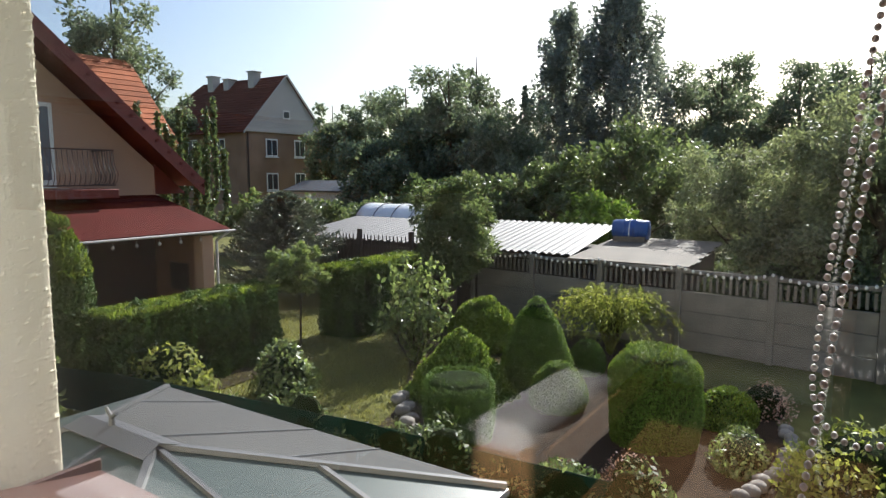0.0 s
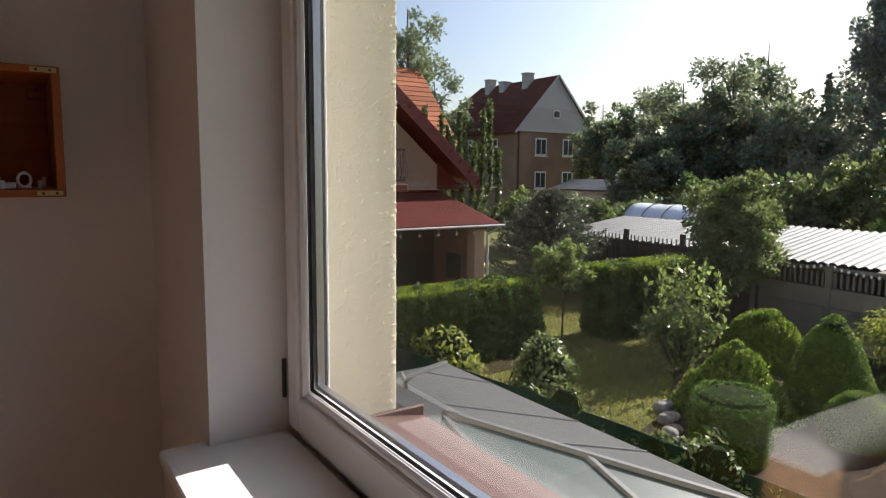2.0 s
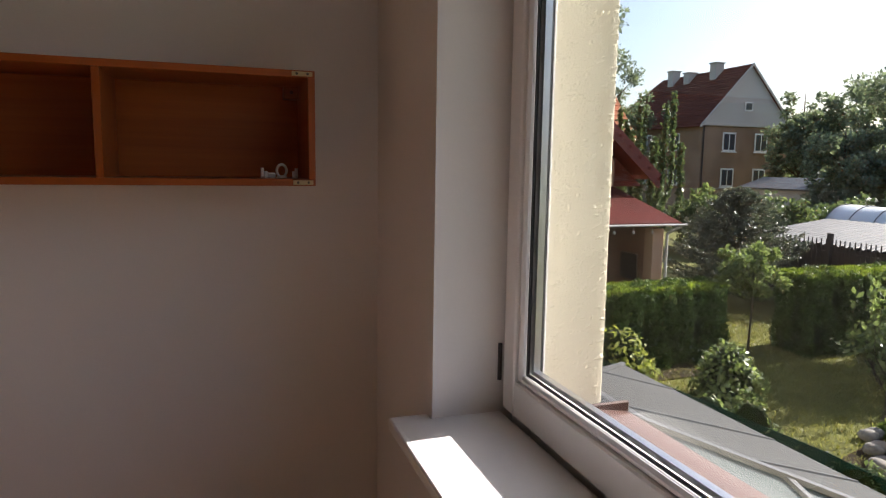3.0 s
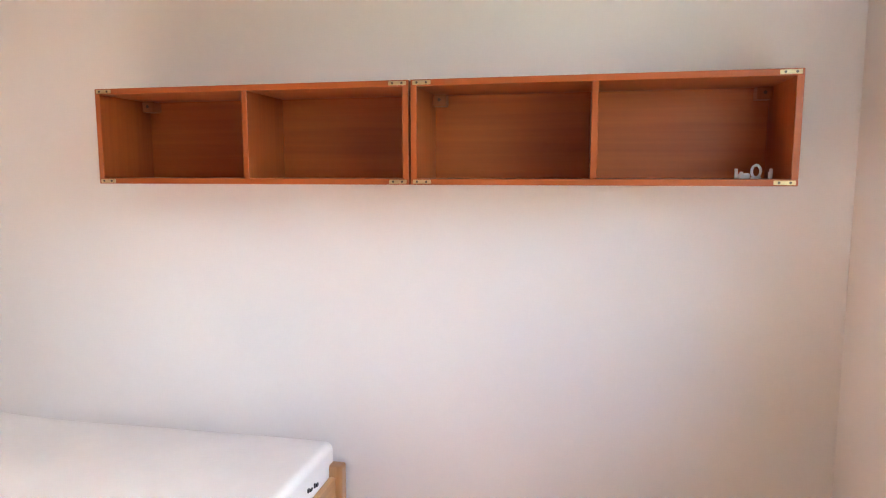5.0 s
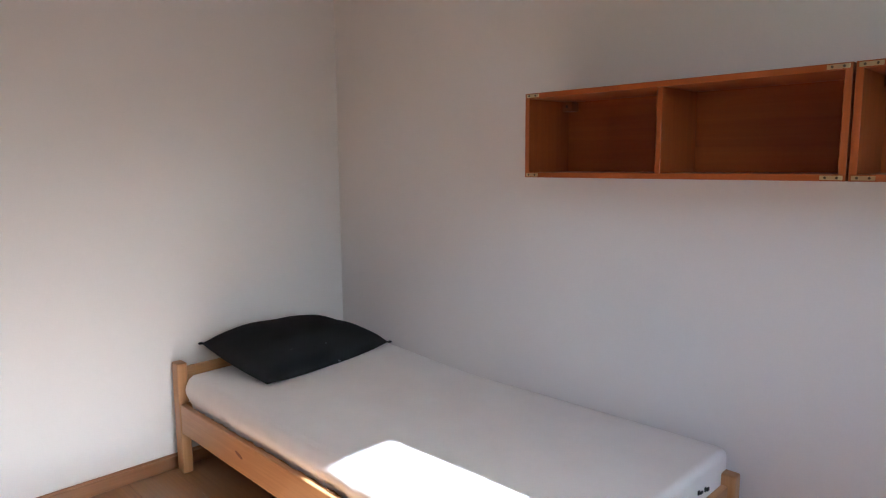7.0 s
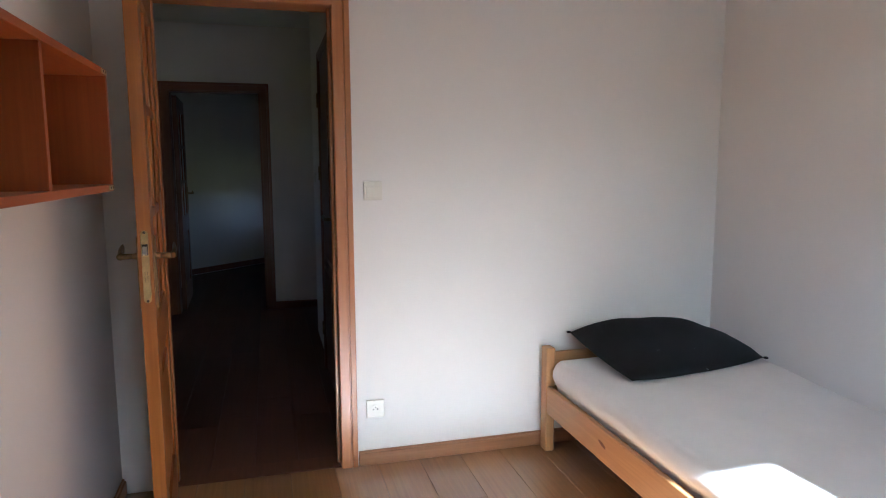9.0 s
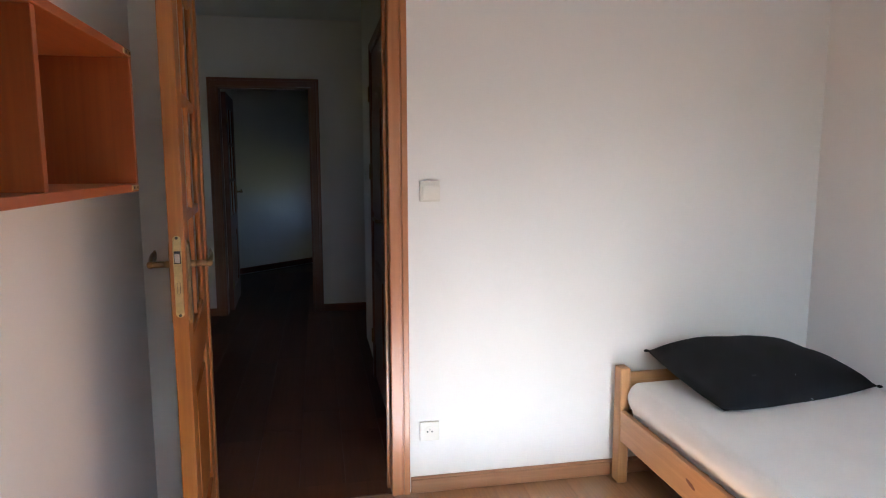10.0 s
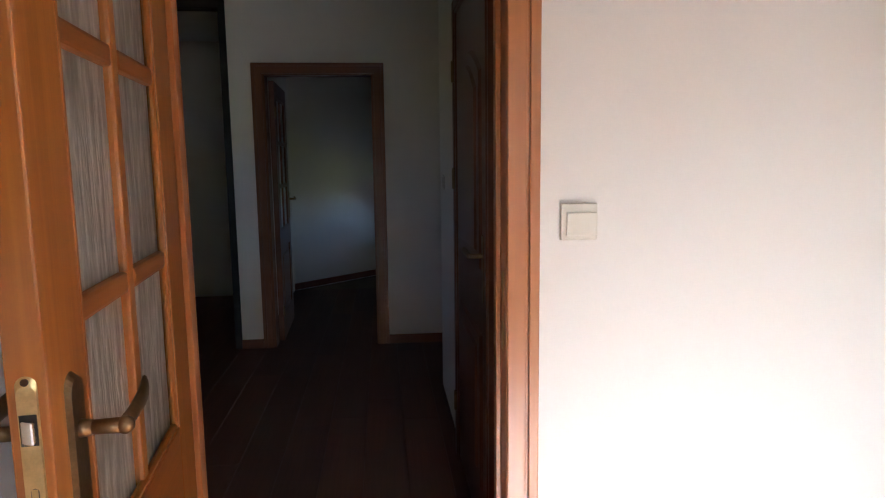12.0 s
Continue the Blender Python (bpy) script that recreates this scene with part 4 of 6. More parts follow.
slab(b, W + 0.2, 0.0, -3.4, W + 0.4, 3.6, 4.6)
struct("house_shell", b, M_STUCCO, "cream stucco outer walls of the house", "facade")
struct("house_roof", slab(B(), -0.6, -9.1, 2.9, 5.3, 4.3, 3.1), M_REDROOF, "flat roof over the upper floor", "roof")


def leaf_mesh(name, centres, along, size, material, parent=None, label="", seed=0, wide=0.45, face=None):
    """Many small folded leaves in one mesh: centres, the way each points, and its length."""
    rng = np.random.default_rng(seed)
    n = len(centres)
    along = along / (np.linalg.norm(along, axis=1, keepdims=True) + 1e-9)
    side = np.cross(along, rng.normal(size=(n, 3)) if face is None else face + rng.normal(size=(n, 3)) * 0.45)
    side /= np.linalg.norm(side, axis=1, keepdims=True) + 1e-9
    s = (size * rng.uniform(0.6, 1.35, (n, 1)))
    a, c = centres - along * s * 0.5, centres + along * s * 0.5
    up = np.cross(side, along) * s * 0.10
    l, r = centres + side * s * wide * 0.5 + up, centres - side * s * wide * 0.5 + up
    co = np.stack([a, l, c, r], 1).reshape(-1, 3).astype(np.float32)
    me = bpy.data.meshes.new(name)
    me.vertices.add(4 * n)
    me.vertices.foreach_set("co", co.ravel())
    me.loops.add(4 * n)
    me.loops.foreach_set("vertex_index", np.arange(4 * n, dtype=np.int32))
    me.polygons.add(n)
    me.polygons.foreach_set("loop_start", np.arange(0, 4 * n, 4, dtype=np.int32))
    me.update(calc_edges=True)
    me.validate()
    me.materials.append(material)
    ob = new(name, me)
    ob.parent = parent
    if label:
        ob["label"] = label
    return ob


def hedge(name, label, x0, x1, y0, y1, z1, material, n, size, seed):
    """A clipped hedge: a core with shade in its dark colour and a skin of sprays."""
    rng = np.random.default_rng(seed)
    h = thing(name, label, "hedge", pose(0, 0, G))
    hh = z1 - G
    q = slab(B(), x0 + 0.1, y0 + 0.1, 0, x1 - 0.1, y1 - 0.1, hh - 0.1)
    part("shade_coloured_core", q, M_CORE, h)
    areas = np.array([(y1 - y0) * hh, (y1 - y0) * hh, (x1 - x0) * hh, (x1 - x0) * hh, (x1 - x0) * (y1 - y0) * 1.4])
    which = rng.choice(5, n, p=areas / areas.sum())
    u, v = rng.random(n), rng.random(n)
    c, nr = np.zeros((n, 3)), np.zeros((n, 3))
    for k, (ax, at, sg) in enumerate(((0, x0, -1), (0, x1, 1), (1, y0, -1), (1, y1, 1), (2, hh, 1))):
        m = which == k
        o = [(y0, y1, 0, hh), (y0, y1, 0, hh), (x0, x1, 0, hh), (x0, x1, 0, hh), (x0, x1, y0, y1)][k]
        pa, pb = [(1, 2), (1, 2), (0, 2), (0, 2), (0, 1)][k]
        c[m, pa], c[m, pb], c[m, ax] = o[0] + u[m] * (o[1] - o[0]), o[2] + v[m] * (o[3] - o[2]), at
        nr[m, ax] = sg
    wob = np.array([noise.noise(Vector(p) * 1.6) * 0.10 + noise.noise(Vector((p[0] * 4.5, p[1] * 4.5, p[2] * 1.2))) * 0.20 for p in c])
    c += nr * (wob[:, None] + rng.uniform(-0.12, 0.03, (n, 1)))
    leaf_mesh("foliage", c, nr * 0.25 + np.array([0, 0, 0.6]) * (1 - nr[:, 2:]) + rng.normal(size=(n, 3)) * 0.6, size, material, h, "", seed, 0.5, nr)
    # brighter leaves over the top, painting sunlight onto it
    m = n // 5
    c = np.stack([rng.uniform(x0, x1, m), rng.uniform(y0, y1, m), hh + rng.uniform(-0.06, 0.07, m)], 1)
    leaf_mesh("top_sprays", c, np.array([0, 0, 1.0]) + rng.normal(size=(m, 3)) * 0.5, size * 1.05, M_SPRAY, h, "tips with sunlight put into their yellow-green", seed + 1, 0.4)
    return h


def mound(name, label, x, y, rx, ry, h, profile, material, n, size, seed, category="bush", up=0.6, wild=0.5, ragged=0.06, tips=0.0):
    """A bush whose radius at each height is profile(0..1)."""
    rng = np.random.default_rng(seed)
    t = thing(name, label, category, pose(x, y, G))
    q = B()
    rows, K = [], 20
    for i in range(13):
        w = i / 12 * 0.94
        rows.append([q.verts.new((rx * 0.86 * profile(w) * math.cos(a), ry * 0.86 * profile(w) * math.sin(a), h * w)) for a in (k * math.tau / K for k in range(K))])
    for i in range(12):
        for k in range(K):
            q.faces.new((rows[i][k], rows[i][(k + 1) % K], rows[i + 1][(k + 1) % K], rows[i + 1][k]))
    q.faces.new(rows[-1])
    # dark solid standing in for the shade between leaves
    part("shade_coloured_core", q, M_CORE, t, "", True)
    w = rng.random(n * 3)
    r = np.array([profile(k) for k in w])
    keep = rng.random(n * 3) < (r + 0.25) / (r.max() + 0.25)
    w, r = w[keep][:n], r[keep][:n]
    a = rng.random(len(w)) * math.tau
    fill = np.where(rng.random(len(w)) < 0.25, np.sqrt(rng.random(len(w))), 1.0)
    top = np.array([profile(min(1, k + 0.03)) for k in w])
    c = np.stack([rx * r * np.cos(a), ry * r * np.sin(a), h * w], 1)
    nr = np.stack([np.cos(a), np.sin(a), np.clip((r - top) * 25, 0, 3)], 1)
    flat = w > 0.93
    c[flat, 0] *= fill[flat]
    c[flat, 1] *= fill[flat]
    c[flat, 2] += h * 0.04
    nr[flat] = (0, 0, 1)
    nr /= np.linalg.norm(nr, axis=1, keepdims=True)
    wob = np.array([noise.noise(Vector(p) * 2.2 + Vector((seed, 0, 0))) for p in c])
    c += nr * (wob[:, None] * ragged * 1.5 + rng.uniform(-ragged * 1.5, ragged * 0.6, (len(c), 1)))
    leaf_mesh("foliage", c, nr * 0.3 + np.array([0, 0, up]) * (1 - np.abs(nr[:, 2:]) * 0.8) + rng.normal(size=c.shape) * wild, size, material, t, "", seed, 0.5, nr + np.array([0, 0, 0.25]))
    # brighter leaves high on the bush, sunlight in their colour
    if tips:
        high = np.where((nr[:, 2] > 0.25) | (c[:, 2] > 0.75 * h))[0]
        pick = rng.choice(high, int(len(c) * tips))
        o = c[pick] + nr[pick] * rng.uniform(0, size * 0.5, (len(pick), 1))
        leaf_mesh("tips", o, nr[pick] * 0.5 + np.array([0, 0, 0.6]) + rng.normal(size=o.shape) * 0.45, size, M_SPRAY, t, "tips with sunlight put into their yellow-green", seed + 1, 0.4)
    return t


def tree(name, label, x, y, top, r, low, material, n, size, seed, clumps=26, ry=None, trunk=0.12, base=G, shape="round", droop=0.0, category="tree"):
    """Tapered trunk, limbs, and a crown of leafy clumps with gaps."""
    rng = np.random.default_rng(seed)
    ry = ry or r
    t = thing(name, label, category, pose(x, y, base))
    hh, lo = top - base, low - base
    q = B()
    mid = lo + (hh - lo) * 0.35
    tube(q, (0, 0, -0.05), (0.05 * r, 0, mid), trunk, trunk * 0.6, 9)
    tube(q, (0.05 * r, 0, mid), (0, 0, hh * 0.93), trunk * 0.6, trunk * 0.12, 8)
    cen, rad = [], []
    for k in range(clumps):
        if shape == "column":
            f = (k + 0.5) / clumps
            w = max(0.08, 1 - f ** 2.8) ** 0.55
            a = rng.random() * math.tau
            d = w * math.sqrt(rng.random()) * 0.95
            p = (r * d * math.cos(a), ry * d * math.sin(a), lo + (hh - lo) * f)
            cr = r * rng.uniform(0.12, 0.22)
        elif shape == "cone":
            f = (k + 0.5) / clumps
            a = k * 2.4
            d = (1 - f) * rng.uniform(0.35, 0.95)
            p = (r * d * math.cos(a), ry * d * math.sin(a), lo + (hh - lo) * f)
            cr = r * (0.10 + 0.30 * (1 - f))
        else:
            v = rng.normal(size=3)
            v /= np.linalg.norm(v)
            d = rng.uniform(0.35, 0.9)
            cz = (hh + lo) / 2
            p = (r * d * v[0], ry * d * v[1], cz + (hh - lo) / 2 * d * v[2])
            cr = r * rng.uniform(0.14, 0.30)
        cen.append(p)
        rad.append(cr)
        if k % 3 == 0:
            z0 = max(lo * 0.6, min(hh * 0.85, p[2] - abs(r) * 0.5))
            tube(q, (0.02 * r, 0, z0), p, trunk * 0.32, trunk * 0.06, 5)
    part("trunk", q, M_BARK, t)
    cen, rad = np.array(cen), np.array(rad)
    pick = rng.choice(clumps, n, p=rad ** 2 / (rad ** 2).sum())
    v = rng.normal(size=(n, 3))
    v /= np.linalg.norm(v, axis=1, keepdims=True)
    rr = rad[pick] * rng.random(n) ** 0.45 * rng.uniform(0.75, 1.15, n)
    c = cen[pick] + v * rr[:, None] * np.array([1, 1, 2.4 if shape == "column" else 0.85])
    c = c[c[:, 2] > 0.05]
    v = v[:len(c)]
    leaf_mesh("crown", c, v + rng.normal(size=v.shape) * 0.7 - np.array([0, 0, droop]), size, material, t, "", seed, 0.55)
    return t


def shoots(name, label, x, y, curves, material, per, size, seed, category, wood_radius=0.012, wide=0.45, spread=0.6, base=G):
    """A plant of many bent shoots, each a row of points from its root to its tip, with leaves set along them."""
    rng = np.random.default_rng(seed)
    t = thing(name, label, category, pose(x, y, base))
    q = B()
    cs, al = [], []
    for pts in curves:
        pts = np.array(pts)
        for k in range(len(pts) - 1):
            ra = wood_radius * (1 - k / len(pts))
            tube(q, pts[k], pts[k + 1], max(0.002, ra), max(0.002, ra * 0.8), 5, False)
        f = rng.random(per) ** 0.8 * (len(pts) - 1.001)
        i = f.astype(int)
        d = pts[i + 1] - pts[i]
        cs.append(pts[i] + d * (f - i)[:, None] + rng.normal(size=(per, 3)) * size * 0.35)
        al.append(d / (np.linalg.norm(d, axis=1, keepdims=True) + 1e-9) + rng.normal(size=(per, 3)) * spread)
    part("branches", q, M_BARK, t)
    leaf_mesh("foliage", np.concatenate(cs), np.concatenate(al), size, material, t, "", seed, wide)
    return t


def arching(n, reach, rise, fall, seed, steps=9):
    """Shoots that rise from one root and bend over outwards."""
    rng = np.random.default_rng(seed)
    out = []
    for k in range(n):
        a, r, h = k * 2.4 + rng.uniform(-0.2, 0.2), reach * rng.uniform(0.35, 1.1), rise * rng.uniform(0.75, 1.15)
        out.append([(r * u ** 1.2 * math.cos(a), r * u ** 1.2 * math.sin(a), max(0.05, h * math.sin(min(1.0, u * 1.35) * math.pi / 2) - fall * h * max(0, u - 0.6) ** 1.3 * 2.2)) for u in (i / steps for i in range(steps + 1))])
    return out


def upright(n, radius, low, high, seed, steps=8):
    """Limbs that leave the trunk and then climb steeply."""
    rng = np.random.default_rng(seed)
    out = []
    for k in range(n):
        a, r, h = k * 2.4, radius * math.sqrt((k + 0.5) / n) * rng.uniform(0.85, 1.1), high * rng.uniform(0.72, 1.0)
        out.append([(r * min(1, 2.2 * u) * math.cos(a) + 0.06 * math.sin(7 * u + k), r * min(1, 2.2 * u) * math.sin(a), low + (h - low) * u) for u in (i / steps for i in range(steps + 1))])
    return out


def tiers(n, reach, top, seed, steps=6):
    """Spruce boughs in rising tiers, level at the root and lifted at the tip."""
    rng = np.random.default_rng(seed)
    out = []
    for k in range(n):
        f = (k + 0.5) / n
        a, r, z = k * 2.4 + rng.uniform(-0.2, 0.2), reach * (1 - f) ** 0.6 * rng.uniform(0.7, 1.08) + 0.08, 0.35 + (top - 0.5) * f ** 0.9
        out.append([(r * u * math.cos(a), r * u * math.sin(a), z + r * (0.34 * u * u - 0.16 * u)) for u in (i / steps for i in range(steps + 1))])
    return out


# the roofed pavilion just below the window

pav = thing("garden_pavilion", "hipped pavilion roof of grey sheets and polycarbonate panels", "pavilion")
PX0, PX1, PY0, PY1, PZ, PR = -3.52, 0.09, 4.30, 6.95, -0.60, -0.15
RY, RX0, RX1 = 5.475, -2.04, -1.40
RID0, RID1 = (RX0, RY, PR), (RX1, RY, PR)


def lerp3(a, c, f):
    return tuple(p + (r - p) * f for p, r in zip(a, c))


def bar(a, c, w, h, name):
    """A low trapezoid profile lying along a slope."""
    a, c = Vector(a), Vector(c)
    s = (c - a).cross(Vector((0, 0, 1))).normalized() * w / 2
    u = s.cross(c - a).normalized()
    u = u if u.z > 0 else -u
    q = B()
    vs = [q.verts.new(p + o) for p in (a, c) for o in (s, -s, -s * 0.7 + u * h, s * 0.7 + u * h)]
    for f in ((0, 1, 2, 3), (7, 6, 5, 4), (0, 4, 5, 1), (1, 5, 6, 2), (2, 6, 7, 3), (3, 7, 4, 0)):
        q.faces.new([vs[i] for i in f])
    part(name, q, M_GAZ_TRIM, pav)


def plate_on(pts, material, name):
    """A flat roof plate over any outline of corners."""
    q = B()
    up = [q.verts.new(p) for p in pts]
    q.faces.new(up)
    ext = bmesh.ops.extrude_face_region(q, geom=q.faces[:])
    bmesh.ops.translate(q, verts=[v for v in ext["geom"] if isinstance(v, bmesh.types.BMVert)], vec=(0, 0, -0.02))
    part(name, q, material, pav)


PYN = 2 * RY - PY1
C00, C10, C11, C01 = (PX0, PYN, PZ), (PX1, PYN, PZ), (PX1, PY1, PZ), (PX0, PY1, PZ)


def on_hip(y, right=True, far=True):
    f = abs(y - RY) / (PY1 - RY)
    return lerp3(RID1 if right else RID0, (C11 if far else C10) if right else (C01 if far else C00), f)


def far_at(x):
    """The upper end of a seam on the far slope: on the ridge or a hip."""
    if x > RX1:
        return lerp3(RID1, C11, (x - RX1) / (PX1 - RX1))
    if x < RX0:
        return lerp3(RID0, C01, (RX0 - x) / (RX0 - PX0))
    return (x, RY, PR)


XS = (PX0, -2.75, -1.62, -0.95, PX1)
for xa, xb in zip(XS, XS[1:]):
    top = [far_at(xb)] + [r for r in (RID1, RID0) if xa < r[0] < xb] + [far_at(xa)]
    low = [(xa, PY1, PZ), (xb, PY1, PZ)]
    pts = low + top
    plate_on([p for k, p in enumerate(pts) if p not in pts[:k]], M_GAZ_SHEET, "roof_sheet")
    if xb < PX1:
        bar(far_at(xb), (xb, PY1, PZ), 0.022, 0.012, "seam")
YJ = 6.12
jf, jn = on_hip(YJ), on_hip(2 * RY - YJ, True, False)
me_, mw_ = (PX1, RY, PZ), (PX0, RY, PZ)
plate_on([RID1, me_, (PX1, YJ, PZ), jf], M_GAZ_PANEL, "roof_panel")
plate_on([jf, (PX1, YJ, PZ), C11], M_GAZ_PANEL, "roof_panel")
plate_on([RID1, jn, (PX1, 2 * RY - YJ, PZ), me_], M_GAZ_PANEL, "roof_panel")
plate_on([jn, C10, (PX1, 2 * RY - YJ, PZ)], M_GAZ_PANEL, "roof_panel")
plate_on([RID0, C01, C00], M_GAZ_PANEL, "roof_panel")
plate_on([RID0, C00, (-1.72, PYN, PZ), (-1.72, RY, PR)], M_GAZ_PANEL, "roof_panel")
plate_on([(-1.72, RY, PR), (-1.72, PYN, PZ), C10, RID1], M_GAZ_PANEL, "roof_panel")
for a, c in ((C11, RID1), (C10, RID1), (C01, RID0), (C00, RID0)):
    bar(c, a, 0.055, 0.028, "hip_profile")
for a, c in ((RID1, me_), (jf, (PX1, YJ, PZ)), (jn, (PX1, 2 * RY - YJ, PZ)), ((-1.72, RY, PR), (-1.72, PYN, PZ))):
    bar(a, c, 0.045, 0.022, "glazing_bar")
q = B()
for s in (-1, 1):
    sheet(q, (RX0 - 0.08, RY, PR + 0.035), (RX1 + 0.06, RY, PR + 0.035), (RX1 + 0.10, RY + s * 0.13, PR - 0.01), (RX0 - 0.12, RY + s * 0.13, PR - 0.01), 0.006)
part("ridge_cap", q, M_GAZ_TRIM, pav, "dark grey ridge cap")
q = tube(B(), (-1.83, RY, PR + 0.02), (-1.83, RY, PR + 0.09), 0.022, 0.016, 12)
tube(q, (-1.83, RY, PR + 0.085), (-1.90, RY + 0.01, PR + 0.125), 0.014, 0.012, 10)
tube(q, (-1.83, RY, PR + 0.085), (-1.755, RY - 0.01, PR + 0.125), 0.014, 0.012, 10)
part("finial", q, M_GAZ_TRIM, pav, "forked grey finial")
for a, c in ((C11, C01), (C10, C11), (C01, C00)):
    q = tube(B(), Vector(a) + Vector((0, 0, -0.03)), Vector(c) + Vector((0, 0, -0.03)), 0.032, sides=8)
    part("eave_profile", q, M_GAZ_TRIM, pav)
for x in (PX0 + 0.1, PX1 - 0.1):
    for y in (PY0 + 0.05, PY1 - 0.1):
        part("post", slab(B(), x - 0.05, y - 0.05, G, x + 0.05, y + 0.05, PZ - 0.03, 0.006), M_GAZ_TRIM, pav)

# dark green shade net on its fence behind the pavilion
net = thing("net_fence", "low wire fence hung with a dark green shade net", "fence")
NP = [(-12.0, 9.0), (-9.2, 9.7), (-6.6, 10.1), (-4.0, 10.4), (-1.6, 10.5), (0.8, 10.6), (3.4, 10.7)]
for i in range(len(NP) - 1):
    a, c = NP[i], NP[i + 1]
    q = sheet(B(), (*a, G + 0.02), (*c, G + 0.02), (*c, G + 0.80), (*a, G + 0.80), 0.012)
    bmesh.ops.subdivide_edges(q, edges=q.edges[:], cuts=5, use_grid_fill=True)
    for v in q.verts:
        v.co.y += 0.03 * noise.noise(v.co * 2.5)
    part("net", q, M_NET, net)
    part("fence_post", tube(B(), (a[0], a[1] + 0.03, G), (a[0], a[1] + 0.03, G + 0.80), 0.02, sides=8), M_GAZ_TRIM, net)

# planting beds
def bed_patch(name, pts):
    struct(name, prism(B(), pts, G + 0.002, G + 0.03), M_SOIL, "dark bare soil of a planting bed", "soil")
bed_patch("planting_bed_1", [(-4.7, 10.9), (1.0, 10.9), (1.1, 13.0), (1.2, 14.6), (0.7, 16.2), (-1.0, 17.4), (-3.0, 19.8), (-8.6, 20.5), (-8.8, 17.2), (-6.9, 15.4), (-5.4, 13.2)])
bed_patch("planting_bed_2", [(-13.4, 9.6), (-8.9, 10.0), (-9.0, 14.1), (-11.0, 14.1)])

# clipped and free bushes
hedge("hedge", "clipped dark green thuja hedge, sunlight painted into its top", -10.7, -9.7, 9.9, 14.0, -1.28, M_THUJA, 46000, 0.075, 11)
hedge("hedge", "clipped dark green thuja hedge beyond the lawn", -10.5, -9.3, 16.1, 20.0, -1.10, M_THUJA, 34000, 0.080, 12)
mound("columnar_thuja", "tall columnar thuja beside the hedge", -11.7, 9.75, 0.78, 0.78, 3.5, lambda w: (min(1, 0.8 + w) * max(0.001, 1 - max(0, w - 0.7) / 0.3) ** 0.35), M_THUJA, 26000, 0.085, 13, tips=0.2)
mound("columnar_thuja", "tall columnar thuja half hidden behind another", -12.7, 9.0, 0.7, 0.7, 3.55, lambda w: (min(1, 0.8 + w) * max(0.001, 1 - max(0, w - 0.7) / 0.3) ** 0.35), M_THUJA, 18000, 0.085, 14, tips=0.2)
dome = lambda w: math.sqrt(max(0, 1 - max(0, w - 0.25) ** 2 / 0.5625)) * (0.86 + 0.14 * min(1, w * 4))
mound("clipped_box", "flat-topped cylinder of clipped box", -3.62, 12.35, 0.60, 0.60, 1.08, lambda w: 0.93 + 0.07 * min(1, w * 3) if w < 0.85 else math.sqrt(max(0, 1 - ((w - 0.85) / 0.15) ** 2 * 0.55)), M_BOX, 20000, 0.030, 15, up=0.3, ragged=0.02)
mound("juniper", "spreading bright green juniper", -4.75, 14.2, 1.15, 1.0, 1.25, lambda w: max(0.02, (1 - w) ** 0.75), M_JUNIPER, 20000, 0.080, 16, tips=0.3, up=0.9, wild=0.35, ragged=0.10)
mound("clipped_cone", "smooth cone of clipped green yew", -3.75, 15.65, 0.80, 0.80, 1.80, lambda w: max(0.03, (1 - w ** 1.6) ** 0.62), M_BOX, 28000, 0.032, 17, tips=0.12, up=0.3, ragged=0.025)
mound("round_bush", "rounded bright green bush", -6.1, 17.5, 0.85, 0.8, 1.24, dome, M_JUNIPER, 18000, 0.075, 18, tips=0.3, up=0.9, ragged=0.08)
mound("clipped_box", "rounded ball of clipped box", -2.75, 14.5, 0.54, 0.54, 0.88, dome, M_BOX, 16000, 0.032, 19, tips=0.12, ragged=0.02)
mound("clipped_box", "low rounded ball of clipped box beside the cone", -3.1, 16.9, 0.42, 0.42, 0.75, dome, M_BOX, 9000, 0.034, 20, ragged=0.02)
mound("clipped_yew", "large block of clipped green yew", -0.83, 13.95, 0.74, 0.72, 1.56, lambda w: 0.93 + 0.07 * min(1, w * 3) if w < 0.72 else math.sqrt(max(0.02, 1 - ((w - 0.72) / 0.29) ** 2)), M_BOX, 40000, 0.036, 21, tips=0.12, up=0.4, ragged=0.035)
mound("low_bush", "low rounded green bush by the stones", 0.02, 15.3, 0.54, 0.52, 0.62, dome, M_JUNIPER, 7000, 0.07, 22, tips=0.3, ragged=0.05)
shoots("weeping_shrub", "yellow-green shrub with long arching shoots", -3.15, 18.6, arching(170, 1.65, 1.55, 0.75, 23), M_GOLD, 70, 0.085, 23, "shrub", 0.008, 0.32, 0.4)
mound("golden_shrub", "small shrub with yellow-green leaves", -9.05, 10.7, 0.85, 0.45, 1.15, dome, M_GOLD, 1800, 0.13, 24, ragged=0.2, wild=0.9)
mound("leafy_shrub", "loose green shrub beside the hedge", -7.6, 12.15, 0.60, 0.5, 1.05, dome, M_LILAC, 2600, 0.11, 25, ragged=0.15, wild=0.9)
mound("dark_shrub", "dark low shrub under the wall", -1.2, 11.1, 0.5, 0.32, 0.5, dome, M_TREE, 2500, 0.10, 26, ragged=0.12)
mound("dark_shrub", "dark low shrub along the net fence", -3.3, 11.0, 0.75, 0.33, 0.55, dome, M_TREE, 2600, 0.10, 27, ragged=0.12)
mound("leafy_shrub", "pale broad-leaved shrub by the wall", -8.9, 7.9, 0.5, 0.5, 2.2, dome, M_LILAC, 900, 0.17, 28, ragged=0.25, wild=1.0)
